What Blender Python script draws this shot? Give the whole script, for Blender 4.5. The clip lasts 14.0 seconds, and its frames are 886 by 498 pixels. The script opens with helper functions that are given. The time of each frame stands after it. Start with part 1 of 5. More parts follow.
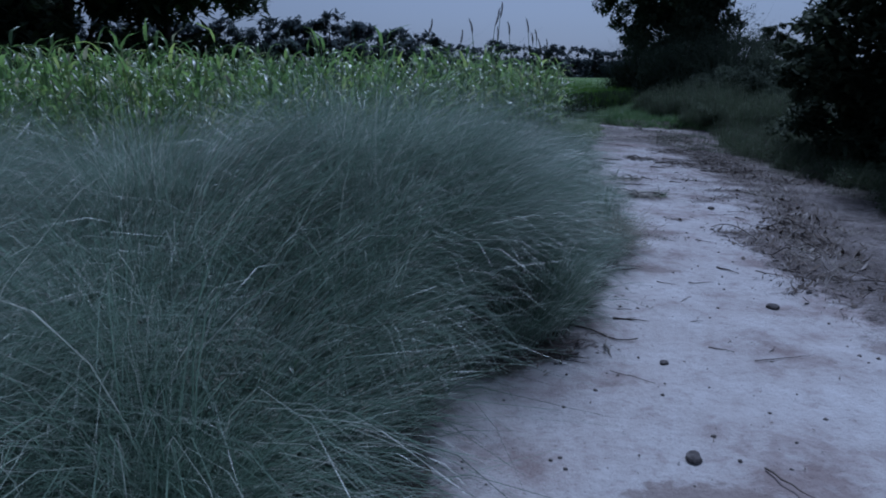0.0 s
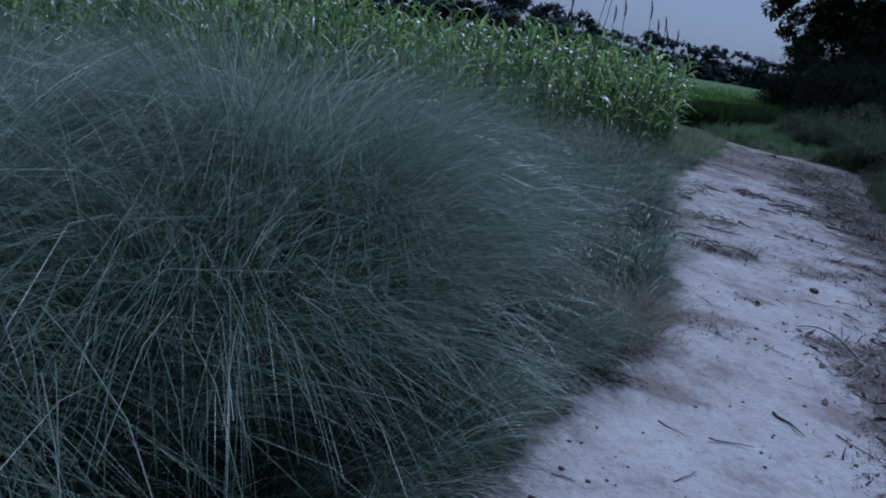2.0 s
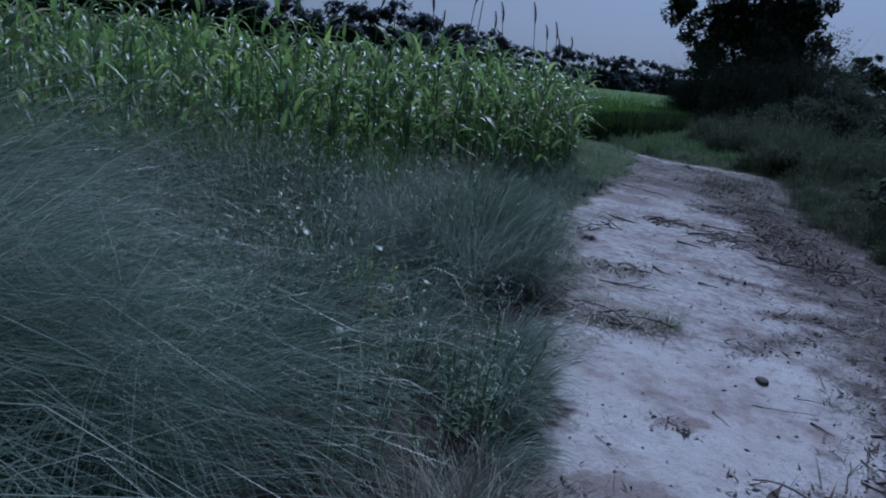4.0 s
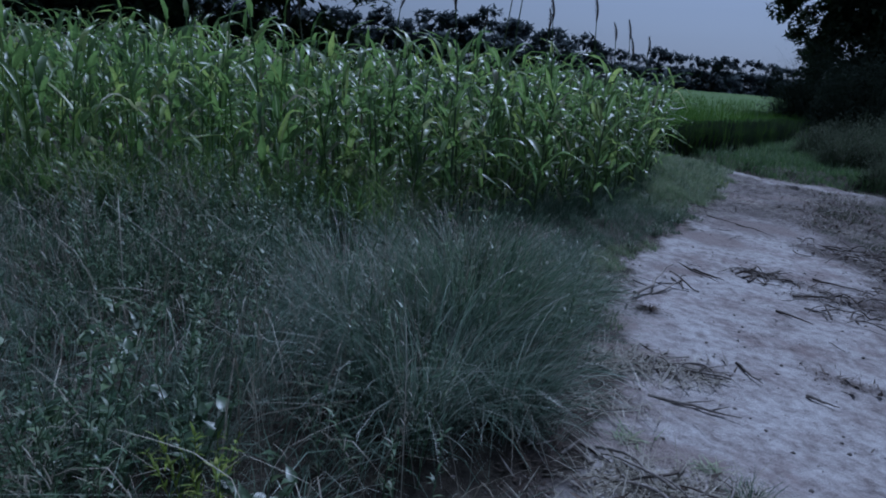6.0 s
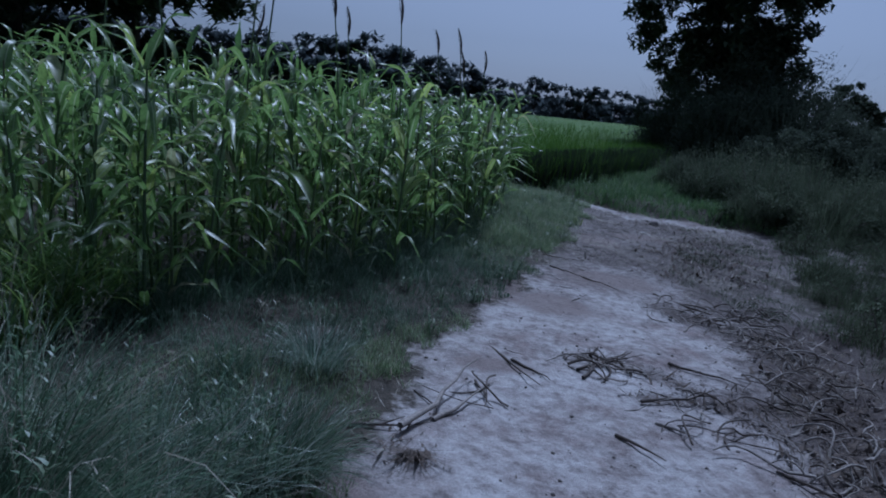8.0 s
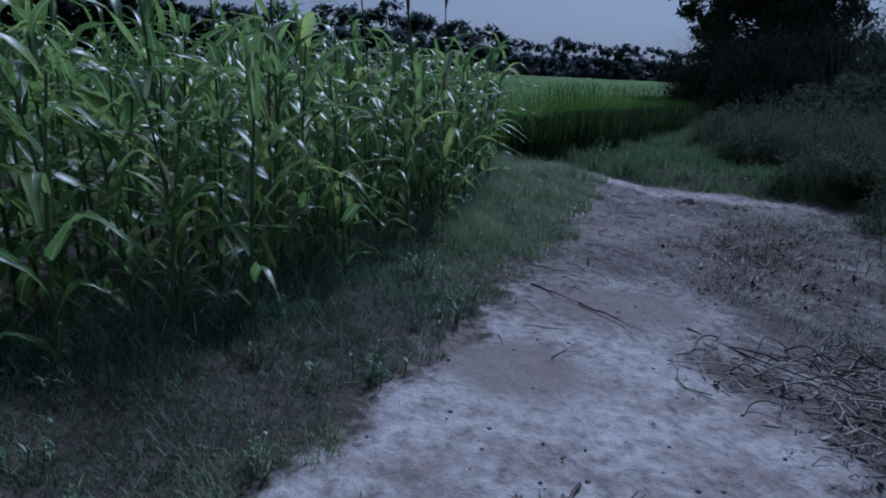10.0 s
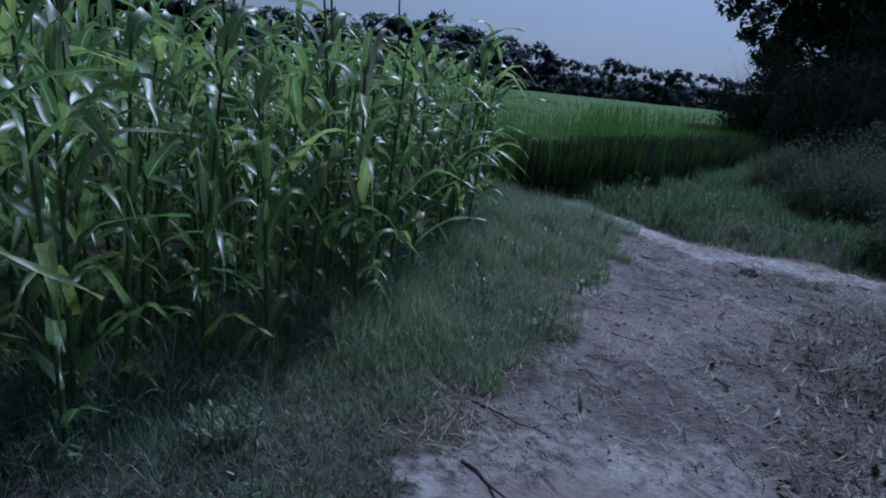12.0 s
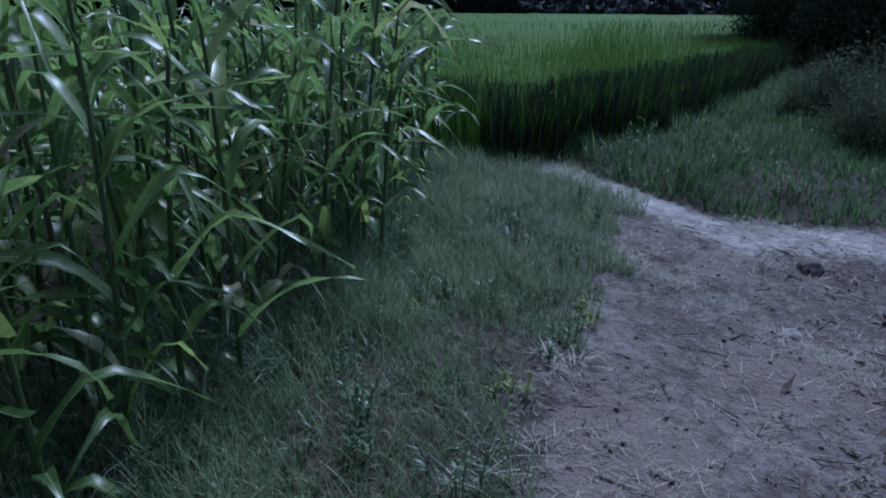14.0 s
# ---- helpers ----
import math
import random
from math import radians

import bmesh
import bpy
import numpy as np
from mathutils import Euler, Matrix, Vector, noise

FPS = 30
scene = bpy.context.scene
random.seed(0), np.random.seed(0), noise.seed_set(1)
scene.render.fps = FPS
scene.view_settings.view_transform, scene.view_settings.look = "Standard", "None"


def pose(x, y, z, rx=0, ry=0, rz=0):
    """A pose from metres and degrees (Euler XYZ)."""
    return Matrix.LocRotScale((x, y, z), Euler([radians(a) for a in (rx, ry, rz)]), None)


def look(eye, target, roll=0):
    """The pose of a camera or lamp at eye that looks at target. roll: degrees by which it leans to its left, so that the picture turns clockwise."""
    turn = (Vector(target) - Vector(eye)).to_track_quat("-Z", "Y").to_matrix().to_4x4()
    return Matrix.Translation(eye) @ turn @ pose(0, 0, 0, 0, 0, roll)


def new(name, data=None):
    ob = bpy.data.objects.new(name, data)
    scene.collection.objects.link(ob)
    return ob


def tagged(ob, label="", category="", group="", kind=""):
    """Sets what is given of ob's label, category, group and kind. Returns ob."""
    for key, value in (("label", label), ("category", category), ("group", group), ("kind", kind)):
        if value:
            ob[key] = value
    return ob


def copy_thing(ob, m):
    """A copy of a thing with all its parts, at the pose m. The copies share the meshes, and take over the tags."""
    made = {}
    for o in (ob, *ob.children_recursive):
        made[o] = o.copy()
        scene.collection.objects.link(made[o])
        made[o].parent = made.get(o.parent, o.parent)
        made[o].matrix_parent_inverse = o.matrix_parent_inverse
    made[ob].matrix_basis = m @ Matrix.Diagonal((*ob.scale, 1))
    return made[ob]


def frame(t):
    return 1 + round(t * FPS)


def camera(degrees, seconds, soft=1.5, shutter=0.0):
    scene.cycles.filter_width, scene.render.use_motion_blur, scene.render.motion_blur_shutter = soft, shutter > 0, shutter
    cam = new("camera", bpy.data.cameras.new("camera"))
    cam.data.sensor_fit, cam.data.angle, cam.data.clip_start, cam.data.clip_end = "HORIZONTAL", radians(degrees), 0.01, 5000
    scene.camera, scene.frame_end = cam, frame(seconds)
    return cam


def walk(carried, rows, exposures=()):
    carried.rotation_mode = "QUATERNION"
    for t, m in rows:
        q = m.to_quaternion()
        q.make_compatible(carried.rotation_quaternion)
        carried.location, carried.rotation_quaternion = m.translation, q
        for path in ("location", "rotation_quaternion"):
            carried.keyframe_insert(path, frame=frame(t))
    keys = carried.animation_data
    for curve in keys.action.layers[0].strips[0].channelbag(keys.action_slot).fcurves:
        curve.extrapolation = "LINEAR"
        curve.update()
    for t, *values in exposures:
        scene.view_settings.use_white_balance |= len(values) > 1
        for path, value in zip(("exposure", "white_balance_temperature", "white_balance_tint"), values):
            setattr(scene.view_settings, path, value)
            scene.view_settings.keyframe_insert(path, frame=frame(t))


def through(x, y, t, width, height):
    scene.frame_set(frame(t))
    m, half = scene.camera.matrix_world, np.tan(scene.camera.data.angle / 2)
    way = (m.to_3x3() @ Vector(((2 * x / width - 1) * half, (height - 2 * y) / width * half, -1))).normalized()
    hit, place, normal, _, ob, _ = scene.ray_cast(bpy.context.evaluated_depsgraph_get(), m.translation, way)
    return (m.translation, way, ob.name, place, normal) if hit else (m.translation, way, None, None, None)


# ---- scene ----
cam = camera(67.1, 14.0, soft=1.9)
EXPOSURE, KELVIN, TINT = -1.15, 4480, 15
PATH = [
    (0, (0.199, 0.074, 1.351), (0.164, 2.008, 0.842), 0.4),
    (0.5, (0.547, 0.473, 1.334), (0.266, 2.328, 0.644), 0.5),
    (1, (0.695, 0.882, 1.337), (0.358, 2.76, 0.736), 5.6),
    (1.5, (0.895, 1.336, 1.381), (0.728, 3.234, 0.774), 3.8),
    (2, (1.041, 1.787, 1.38), (0.688, 3.658, 0.77), 9.6),
    (2.5, (1.149, 2.303, 1.391), (0.945, 4.217, 0.849), 6.7),
    (2.7, (1.208, 2.513, 1.378), (1.122, 4.434, 0.83), 4.7),
    (4.8, (1.641, 4.28, 1.439), (1.366, 6.194, 0.93), 5.2),
    (5, (1.691, 4.42, 1.479), (1.487, 6.337, 0.944), 1.6),
    (5.5, (1.781, 4.917, 1.455), (1.52, 6.826, 0.921), 2.0),
    (6, (1.86, 5.316, 1.49), (1.416, 7.193, 0.961), 4.7),
    (6.5, (1.98, 5.796, 1.479), (1.699, 7.704, 0.949), 1.9),
    (7, (2.119, 6.316, 1.459), (1.73, 8.218, 0.979), 4.6),
    (7.5, (2.226, 6.795, 1.484), (2.092, 8.763, 1.152), 5.6),
    (8, (2.445, 7.25, 1.469), (2.312, 9.199, 1.041), 5.7),
    (8.5, (2.584, 7.737, 1.448), (2.401, 9.685, 1.032), 7.6),
    (8.7, (2.615, 7.959, 1.471), (2.519, 9.91, 1.043), 5.5),
    (10.8, (3.095, 10.332, 1.317), (2.721, 12.22, 0.775), 2.3),
    (11, (3.099, 10.568, 1.338), (2.672, 12.453, 0.822), 3.5),
    (11.5, (3.161, 11.05, 1.351), (2.879, 12.971, 0.872), 1.5),
    (12, (3.278, 11.534, 1.308), (2.942, 13.443, 0.815), 6.0),
    (12.5, (3.312, 12.064, 1.321), (2.87, 13.938, 0.779), 1.6),
    (13, (3.393, 12.556, 1.305), (2.991, 14.434, 0.746), 1.1),
    (13.5, (3.462, 12.944, 1.328), (2.906, 14.746, 0.662), 4.1),
    (14, (3.499, 13.464, 1.368), (3.136, 15.311, 0.691), 0.4),
]
walk(cam, [(t, look(eye, target, roll)) for t, eye, target, roll in PATH],
     exposures=[(t, EXPOSURE + more, KELVIN, TINT) for t, more in ((0.0, 0.0), (9.0, 0.0), (11.0, 0.1), (13.0, 0.3), (14.0, 0.35))])

# ---- light ----
SUN_EL, SUN_AZ = 53.0, 14.0
world = bpy.data.worlds.new("sky")
scene.world = world
world.use_nodes = True
wn = world.node_tree
sky = wn.nodes.new("ShaderNodeTexSky")
sky.sky_type = "NISHITA"
sky.sun_disc = False
sky.sun_elevation = radians(SUN_EL)
sky.sun_rotation = radians(SUN_AZ)
sky.air_density = 1.0
sky.dust_density = 2.0
sky.ozone_density = 2.0
haze = wn.nodes.new("ShaderNodeHueSaturation")
haze.inputs["Saturation"].default_value = 0.24
wn.links.new(sky.outputs[0], haze.inputs["Color"])
wn.links.new(haze.outputs[0], wn.nodes["Background"].inputs[0])
wn.nodes["Background"].inputs[1].default_value = 0.09
sun_data = bpy.data.lights.new("sun", "SUN")
sun_data.energy = 4.6
sun_data.angle = radians(9)
sun_data.color = (1.0, 0.95, 0.88)
sun = new("sun", sun_data)
sd = Vector((math.sin(radians(SUN_AZ)) * math.cos(radians(SUN_EL)), math.cos(radians(SUN_AZ)) * math.cos(radians(SUN_EL)), math.sin(radians(SUN_EL))))
sun.matrix_world = look(sd * 60, (0, 0, 0))

rng = np.random.default_rng(7)


# ---- materials ----
def nodes(name):
    m = bpy.data.materials.new(name)
    m.use_nodes = True
    t = m.node_tree
    return m, t, t.nodes["Principled BSDF"]


def noise_node(t, scale, detail=4.0, rough=0.55, coords=None):
    n = t.nodes.new("ShaderNodeTexNoise")
    n.inputs["Scale"].default_value = scale
    n.inputs["Detail"].default_value = detail
    n.inputs["Roughness"].default_value = rough
    if coords is not None:
        t.links.new(coords, n.inputs["Vector"])
    return n.outputs["Fac"]


def ramp(t, fac, stops):
    r = t.nodes.new("ShaderNodeValToRGB")
    while len(r.color_ramp.elements) < len(stops):
        r.color_ramp.elements.new(0.5)
    for e, (p, c) in zip(r.color_ramp.elements, stops):
        e.position = p
        e.color = (*c, 1) if len(c) == 3 else c
    t.links.new(fac, r.inputs[0])
    return r.outputs[0]


def mix(t, fac, a, b, mode="MIX"):
    n = t.nodes.new("ShaderNodeMix")
    n.data_type = "RGBA"
    n.blend_type = mode
    for sock, v in ((n.inputs[0], fac), (n.inputs[6], a), (n.inputs[7], b)):
        if isinstance(v, (int, float)):
            sock.default_value = v
        elif isinstance(v, tuple):
            sock.default_value = (*v, 1)
        else:
            t.links.new(v, sock)
    return n.outputs[2]


def maths(t, op, a, b=0.5):
    n = t.nodes.new("ShaderNodeMath")
    n.operation = op
    n.use_clamp = True
    for sock, v in zip(n.inputs, (a, b)):
        if isinstance(v, (int, float)):
            sock.default_value = v
        else:
            t.links.new(v, sock)
    return n.outputs[0]


def bump(t, bsdf, height, strength, dist):
    b = t.nodes.new("ShaderNodeBump")
    b.inputs["Strength"].default_value = strength
    b.inputs["Distance"].default_value = dist
    t.links.new(height, b.inputs["Height"])
    t.links.new(b.outputs[0], bsdf.inputs["Normal"])


def position(t):
    return t.nodes.new("ShaderNodeNewGeometry").outputs["Position"]


def plant_material(name, dark, light, tip, rough=0.5, through=0.3, spread=3.0, per_object=False, gloss=0.5, dry=None):
    """Foliage: colour varies from blade to blade and over patches of the field; thin, so light comes through."""
    m, t, bsdf = nodes(name)
    g = t.nodes.new("ShaderNodeNewGeometry")
    isl = g.outputs["Random Per Island"]
    if per_object:
        isl = t.nodes.new("ShaderNodeObjectInfo").outputs["Random"]
    patch = noise_node(t, spread, 3.0, 0.6, g.outputs["Position"])
    base = ramp(t, isl, [(0.0, dark), (0.45, light), (0.72, light), (0.9, tip), (0.97, dry or tip)])
    col = mix(t, ramp(t, patch, [(0.3, (0, 0, 0)), (0.7, (1, 1, 1))]), base, mix(t, 0.55, base, dark))
    fine = noise_node(t, 60.0, 2.0, 0.5, g.outputs["Position"])
    col = mix(t, 0.35, col, ramp(t, fine, [(0.3, (0.35, 0.35, 0.35)), (0.75, (1.5, 1.5, 1.5))]), "MULTIPLY")
    t.links.new(col, bsdf.inputs["Base Color"])
    bsdf.inputs["Roughness"].default_value = rough
    bsdf.inputs["Specular IOR Level"].default_value = gloss
    if gloss > 0.9:
        bsdf.inputs["Coat Weight"].default_value = 0.5
        bsdf.inputs["Coat Roughness"].default_value = 0.38
    tr = t.nodes.new("ShaderNodeBsdfTranslucent")
    t.links.new(col, tr.inputs["Color"])
    ms = t.nodes.new("ShaderNodeMixShader")
    ms.inputs[0].default_value = through
    t.links.new(bsdf.outputs[0], ms.inputs[1])
    t.links.new(tr.outputs[0], ms.inputs[2])
    t.links.new(ms.outputs[0], t.nodes["Material Output"].inputs["Surface"])
    return m


def plain_material(name, a, b, scale, rough=0.8, depth=0.003):
    m, t, bsdf = nodes(name)
    p = position(t)
    n = noise_node(t, scale, 5.0, 0.6, p)
    n2 = noise_node(t, scale * 0.13, 3.0, 0.6, p)
    col = ramp(t, n, [(0.25, a), (0.75, b)])
    col = mix(t, 0.5, col, ramp(t, n2, [(0.3, (0.5, 0.5, 0.5)), (0.7, (1.3, 1.3, 1.3))]), "MULTIPLY")
    isl = t.nodes.new("ShaderNodeNewGeometry").outputs["Random Per Island"]
    col = mix(t, 0.6, col, ramp(t, isl, [(0.0, (0.45, 0.45, 0.45)), (1.0, (1.4, 1.4, 1.4))]), "MULTIPLY")
    t.links.new(col, bsdf.inputs["Base Color"])
    bsdf.inputs["Roughness"].default_value = rough
    bump(t, bsdf, n, 0.6, depth)
    return m


M_GRASS = plant_material("tall_grass", (0.05, 0.095, 0.06), (0.285, 0.385, 0.295), (0.68, 0.70, 0.62), 0.33, 0.42, 1.5)
# darker green; also paints shade on the grass nearest the sorghum
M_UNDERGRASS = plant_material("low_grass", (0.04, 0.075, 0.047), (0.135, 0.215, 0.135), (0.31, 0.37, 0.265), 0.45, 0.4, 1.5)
M_SOFT = plant_material("soft_grass", (0.045, 0.09, 0.05), (0.18, 0.28, 0.165), (0.42, 0.48, 0.34), 0.42, 0.42, 1.5)
M_BANK = plant_material("bank_grass", (0.06, 0.12, 0.045), (0.16, 0.275, 0.095), (0.29, 0.37, 0.17), 0.5, 0.4, 1.6)
M_DRY = plant_material("dry_grass", (0.17, 0.15, 0.11), (0.38, 0.35, 0.275), (0.58, 0.55, 0.46), 0.5, 0.2, 2.0)
M_VERGE = plant_material("short_grass", (0.11, 0.17, 0.08), (0.31, 0.405, 0.215), (0.50, 0.55, 0.36), 0.5, 0.4, 2.6, dry=(0.60, 0.54, 0.42))
M_CORN = plant_material("sorghum_leaf", (0.09, 0.165, 0.052), (0.245, 0.385, 0.105), (0.49, 0.62, 0.155), 0.42, 0.55, 2.2, True, 1.0, (0.46, 0.43, 0.30))
M_CORNFAR = plant_material("sorghum_leaf_far", (0.09, 0.165, 0.052), (0.245, 0.385, 0.105), (0.49, 0.62, 0.155), 0.42, 0.55, 2.2, gloss=1.0, dry=(0.46, 0.43, 0.30))
def add_rib(m):
    """Pale midrib and fine lengthwise veins on the broad leaves."""
    t = m.node_tree
    a = t.nodes.new("ShaderNodeAttribute")
    a.attribute_name = "rib"
    for bs, sock in (("Principled BSDF", "Base Color"), ("Translucent BSDF", "Color")):
        old = t.nodes[bs].inputs[sock].links[0].from_socket
        vein = t.nodes.new("ShaderNodeMath")
        vein.operation = "SINE"
        k = t.nodes.new("ShaderNodeMath")
        k.operation = "MULTIPLY"
        t.links.new(a.outputs["Fac"], k.inputs[0])
        k.inputs[1].default_value = 42.0
        t.links.new(k.outputs[0], vein.inputs[0])
        col = mix(t, 0.45, old, ramp(t, vein.outputs[0], [(0.0, (0.78, 0.78, 0.78)), (1.0, (1.15, 1.15, 1.15))]), "MULTIPLY")
        col = mix(t, ramp(t, a.outputs["Fac"], [(0.84, (0, 0, 0)), (0.95, (0.75, 0.75, 0.75))]), col, (0.42, 0.50, 0.30))
        t.links.new(col, t.nodes[bs].inputs[sock])


add_rib(M_CORN)
M_STALK = plant_material("sorghum_stalk", (0.05, 0.09, 0.03), (0.09, 0.14, 0.05), (0.14, 0.15, 0.08), 0.45, 0.05, 4.0, True)
M_HEAD = plain_material("seed_head", (0.035, 0.030, 0.026), (0.10, 0.085, 0.07), 220.0, 0.9, 0.004)
M_RICE = plant_material("rice", (0.065, 0.13, 0.024), (0.125, 0.24, 0.035), (0.21, 0.32, 0.055), 0.7, 0.35, 0.5, gloss=0.15)
# near-black green: the shade inside the rice is put into the stem colour
M_RICESTEM_SHADE = plant_material("rice_stem_shade", (0.02, 0.03, 0.022), (0.045, 0.06, 0.04), (0.08, 0.10, 0.055), 0.7, 0.1, 1.0)
M_BUSH = plant_material("scrub", (0.055, 0.075, 0.045), (0.12, 0.15, 0.09), (0.195, 0.215, 0.145), 0.8, 0.35, 1.2, gloss=0.1)
M_WEED = plant_material("weed", (0.06, 0.11, 0.06), (0.17, 0.26, 0.14), (0.33, 0.39, 0.25), 0.42, 0.35, 3.0)
M_BROAD = plant_material("broad_leaf", (0.05, 0.09, 0.045), (0.13, 0.21, 0.10), (0.24, 0.33, 0.16), 0.4, 0.35, 3.0, True, 0.8)
M_YELLOW = plant_material("yellow_leaf", (0.20, 0.28, 0.05), (0.32, 0.42, 0.07), (0.45, 0.50, 0.12), 0.5, 0.4, 3.0)
M_TREE = plant_material("tree_leaf", (0.035, 0.048, 0.032), (0.07, 0.092, 0.056), (0.11, 0.135, 0.08), 0.8, 0.22, 0.6, gloss=0.1)
M_UNDER = plant_material("bush_leaf", (0.05, 0.066, 0.048), (0.09, 0.112, 0.078), (0.12, 0.142, 0.10), 0.9, 0.35, 0.6, gloss=0.1)
# paler and bluer than the near leaves: distance haze mixed into the colour
M_FARTREE_HAZED = plant_material("far_tree_leaf_hazed", (0.10, 0.12, 0.128), (0.12, 0.144, 0.152), (0.14, 0.165, 0.172), 0.95, 0.42, 0.25, gloss=0.05)
M_BARK = plain_material("bark", (0.035, 0.028, 0.022), (0.10, 0.08, 0.065), 30.0, 0.9, 0.02)
M_TWIG = plain_material("twig", (0.045, 0.035, 0.03), (0.17, 0.14, 0.12), 90.0, 0.85, 0.002)
M_HUSK = plain_material("dry_stalk", (0.16, 0.14, 0.125), (0.44, 0.40, 0.365), 50.0, 0.8, 0.002)
M_LITTER = plain_material("leaf_litter", (0.05, 0.038, 0.03), (0.17, 0.13, 0.10), 60.0, 0.85, 0.002)
M_STONE = plain_material("stone", (0.12, 0.11, 0.105), (0.32, 0.30, 0.285), 40.0, 0.85, 0.006)
M_DARKSTONE = plain_material("dark_stone", (0.04, 0.035, 0.035), (0.13, 0.115, 0.11), 40.0, 0.9, 0.006)
M_CLOD = plain_material("earth_clod", (0.14, 0.12, 0.11), (0.34, 0.31, 0.29), 40.0, 0.95, 0.008)

# ---- plan: the sandy track, edges by distance along the walk ----
LY = [-8, 0, 1.98, 2.76, 2.95, 3.45, 4.02, 5.02, 5.47, 6.36, 6.9, 7.4, 7.94, 9.0, 9.74, 11.0, 12.5, 14.0, 14.5, 15.8, 16.9, 18.5, 19.3, 19.6]
LX = [-1.4, -0.35, 0, 0.09, 0.38, 0.84, 1.04, 1.39, 1.62, 1.76, 1.75, 1.74, 1.95, 1.98, 1.97, 2.08, 2.63, 2.98, 3.2, 3.45, 3.72, 3.95, 3.4, 3.0]
RY = [-8, 0, 2.0, 3.4, 4.69, 5.93, 7.28, 9, 10, 12, 13, 15.2, 17]
RX = [1.7, 2.35, 2.7, 2.7, 2.72, 2.95, 3.55, 3.95, 4.05, 4.3, 4.2, 4.7, 5.3]
OY = [-8, 3, 8.5, 12, 15, 16.5, 17.0]
OX = [2.2, 3.7, 5.15, 5.25, 5.7, 6.2, 7.0]
CY = [10.2, 10.43, 11.27, 11.71, 12.15, 12.97, 14.2, 15.2, 16.3, 18.0, 19.0]
CX = [-0.1, 0.6, 1.0, 1.40, 1.72, 1.95, 2.30, 2.48, 2.58, 2.55, 2.4]
PY = [19.3, 19.7, 20.75, 23.1, 28.4, 34, 60, 145]
PX = [2.75, 3.35, 4.40, 5.45, 7.5, 9.8, 22, 55]


# strips of field waste on the track: from, to, half width, how thick
WASTE = [((3.4, 10.75), (4.25, 10.95), 0.13, 0.75), ((4.3, 10.3), (5.3, 9.2), 0.3, 0.8), ((3.95, 12.75), (4.65, 12.1), 0.2, 0.8), ((4.65, 12.1), (4.5, 10.6), 0.28, 0.9), ((2.0, 7.6), (2.55, 7.78), 0.12, 0.65),
         ((1.95, 8.75), (2.6, 8.92), 0.1, 0.6), ((3.1, 5.2), (3.5, 6.6), 0.2, 0.62), ((3.7, 6.8), (4.4, 8.6), 0.24, 0.6), ((1.75, 5.85), (2.05, 5.62), 0.13, 0.56), ((2.22, 6.45), (2.38, 6.38), 0.08, 0.56), ((2.75, 4.1), (2.8, 5.9), 0.27, 0.9), ((3.25, 4.8), (3.4, 6.2), 0.2, 0.62), ((2.55, 5.9), (3.4, 6.15), 0.12, 0.8), ((2.9, 7.5), (3.6, 8.1), 0.14, 0.7), ((3.35, 8.35), (4.5, 8.7), 0.13, 0.8), ((3.2, 9.2), (4.3, 9.0), 0.1, 0.75), ((3.5, 11.2), (4.5, 10.2), 0.14, 0.75), ((3.2, 5.6), (3.9, 7.4), 0.4, 0.7),
         ((3.0, 11.2), (3.35, 11.25), 0.12, 0.45), ((2.05, 9.8), (2.3, 9.75), 0.12, 0.5), ((1.7, 7.2), (1.85, 8.4), 0.15, 0.55), ((4.9, 14.0), (5.6, 16.0), 0.5, 0.7), ((4.7, 15.2), (5.6, 16.7), 0.4, 0.6), ((4.3, 13.9), (4.9, 15.2), 0.3, 0.62), ((4.1, 15.0), (4.6, 15.4), 0.15, 0.5), ((4.6, 17.2), (5.6, 17.4), 0.18, 0.6), ((2.35, 4.2), (2.7, 4.7), 0.16, 0.45), ((4.75, 10.9), (5.1, 12.6), 0.4, 0.95), ((4.2, 9.6), (4.8, 10.6), 0.3, 0.85), ((4.4, 10.2), (4.65, 12.2), 0.32, 0.95), ((0.5, 3.02), (0.9, 3.3), 0.1, 0.7), ((0.0, 1.9), (0.1, 2.7), 0.08, 0.6)]
# brown damp patches of soil on the sand: place, half length, half width
DAMP = [(2.03, 5.88, 0.26, 0.1), (2.4, 6.48, 0.12, 0.07), (2.25, 7.95, 0.3, 0.12), (1.62, 4.7, 0.2, 0.1), (2.0, 9.4, 0.2, 0.2), (3.0, 12.3, 0.35, 0.3), (2.5, 3.3, 0.2, 0.12),
        (3.6, 13.4, 0.5, 0.3), (1.0, 2.0, 0.3, 0.12), (2.2, 8.9, 0.4, 0.14), (2.55, 10.9, 0.3, 0.1), (3.75, 15.3, 0.3, 0.5), (4.5, 16.0, 0.5, 0.25), (2.6, 12.6, 0.15, 0.4)]


def edge_l(y):
    return np.interp(y, LY, LX)


def edge_r(y):
    return np.interp(y, RY, RX)


def edge_o(y):
    return np.interp(y, OY, OX)


def smooth(a, b, v):
    u = np.clip((v - a) / (b - a), 0, 1)
    return u * u * (3 - 2 * u)


def bank_front(x):
    return np.interp(x, [2.0, 3.4, 4.5, 5.1, 5.7, 7.5, 12, 40], [20.2, 19.5, 18.25, 18.3, 18.35, 17.9, 17.2, 16.0])


def wave(x, y, k, ph=0.0):
    return (np.sin(x * k + ph) * np.cos(y * k * 0.83 + ph * 1.7) + 0.6 * np.sin(x * k * 2.1 + y * k * 1.7 + ph * 0.4)
            + 0.35 * np.cos(x * k * 4.3 - y * k * 3.9 + ph))


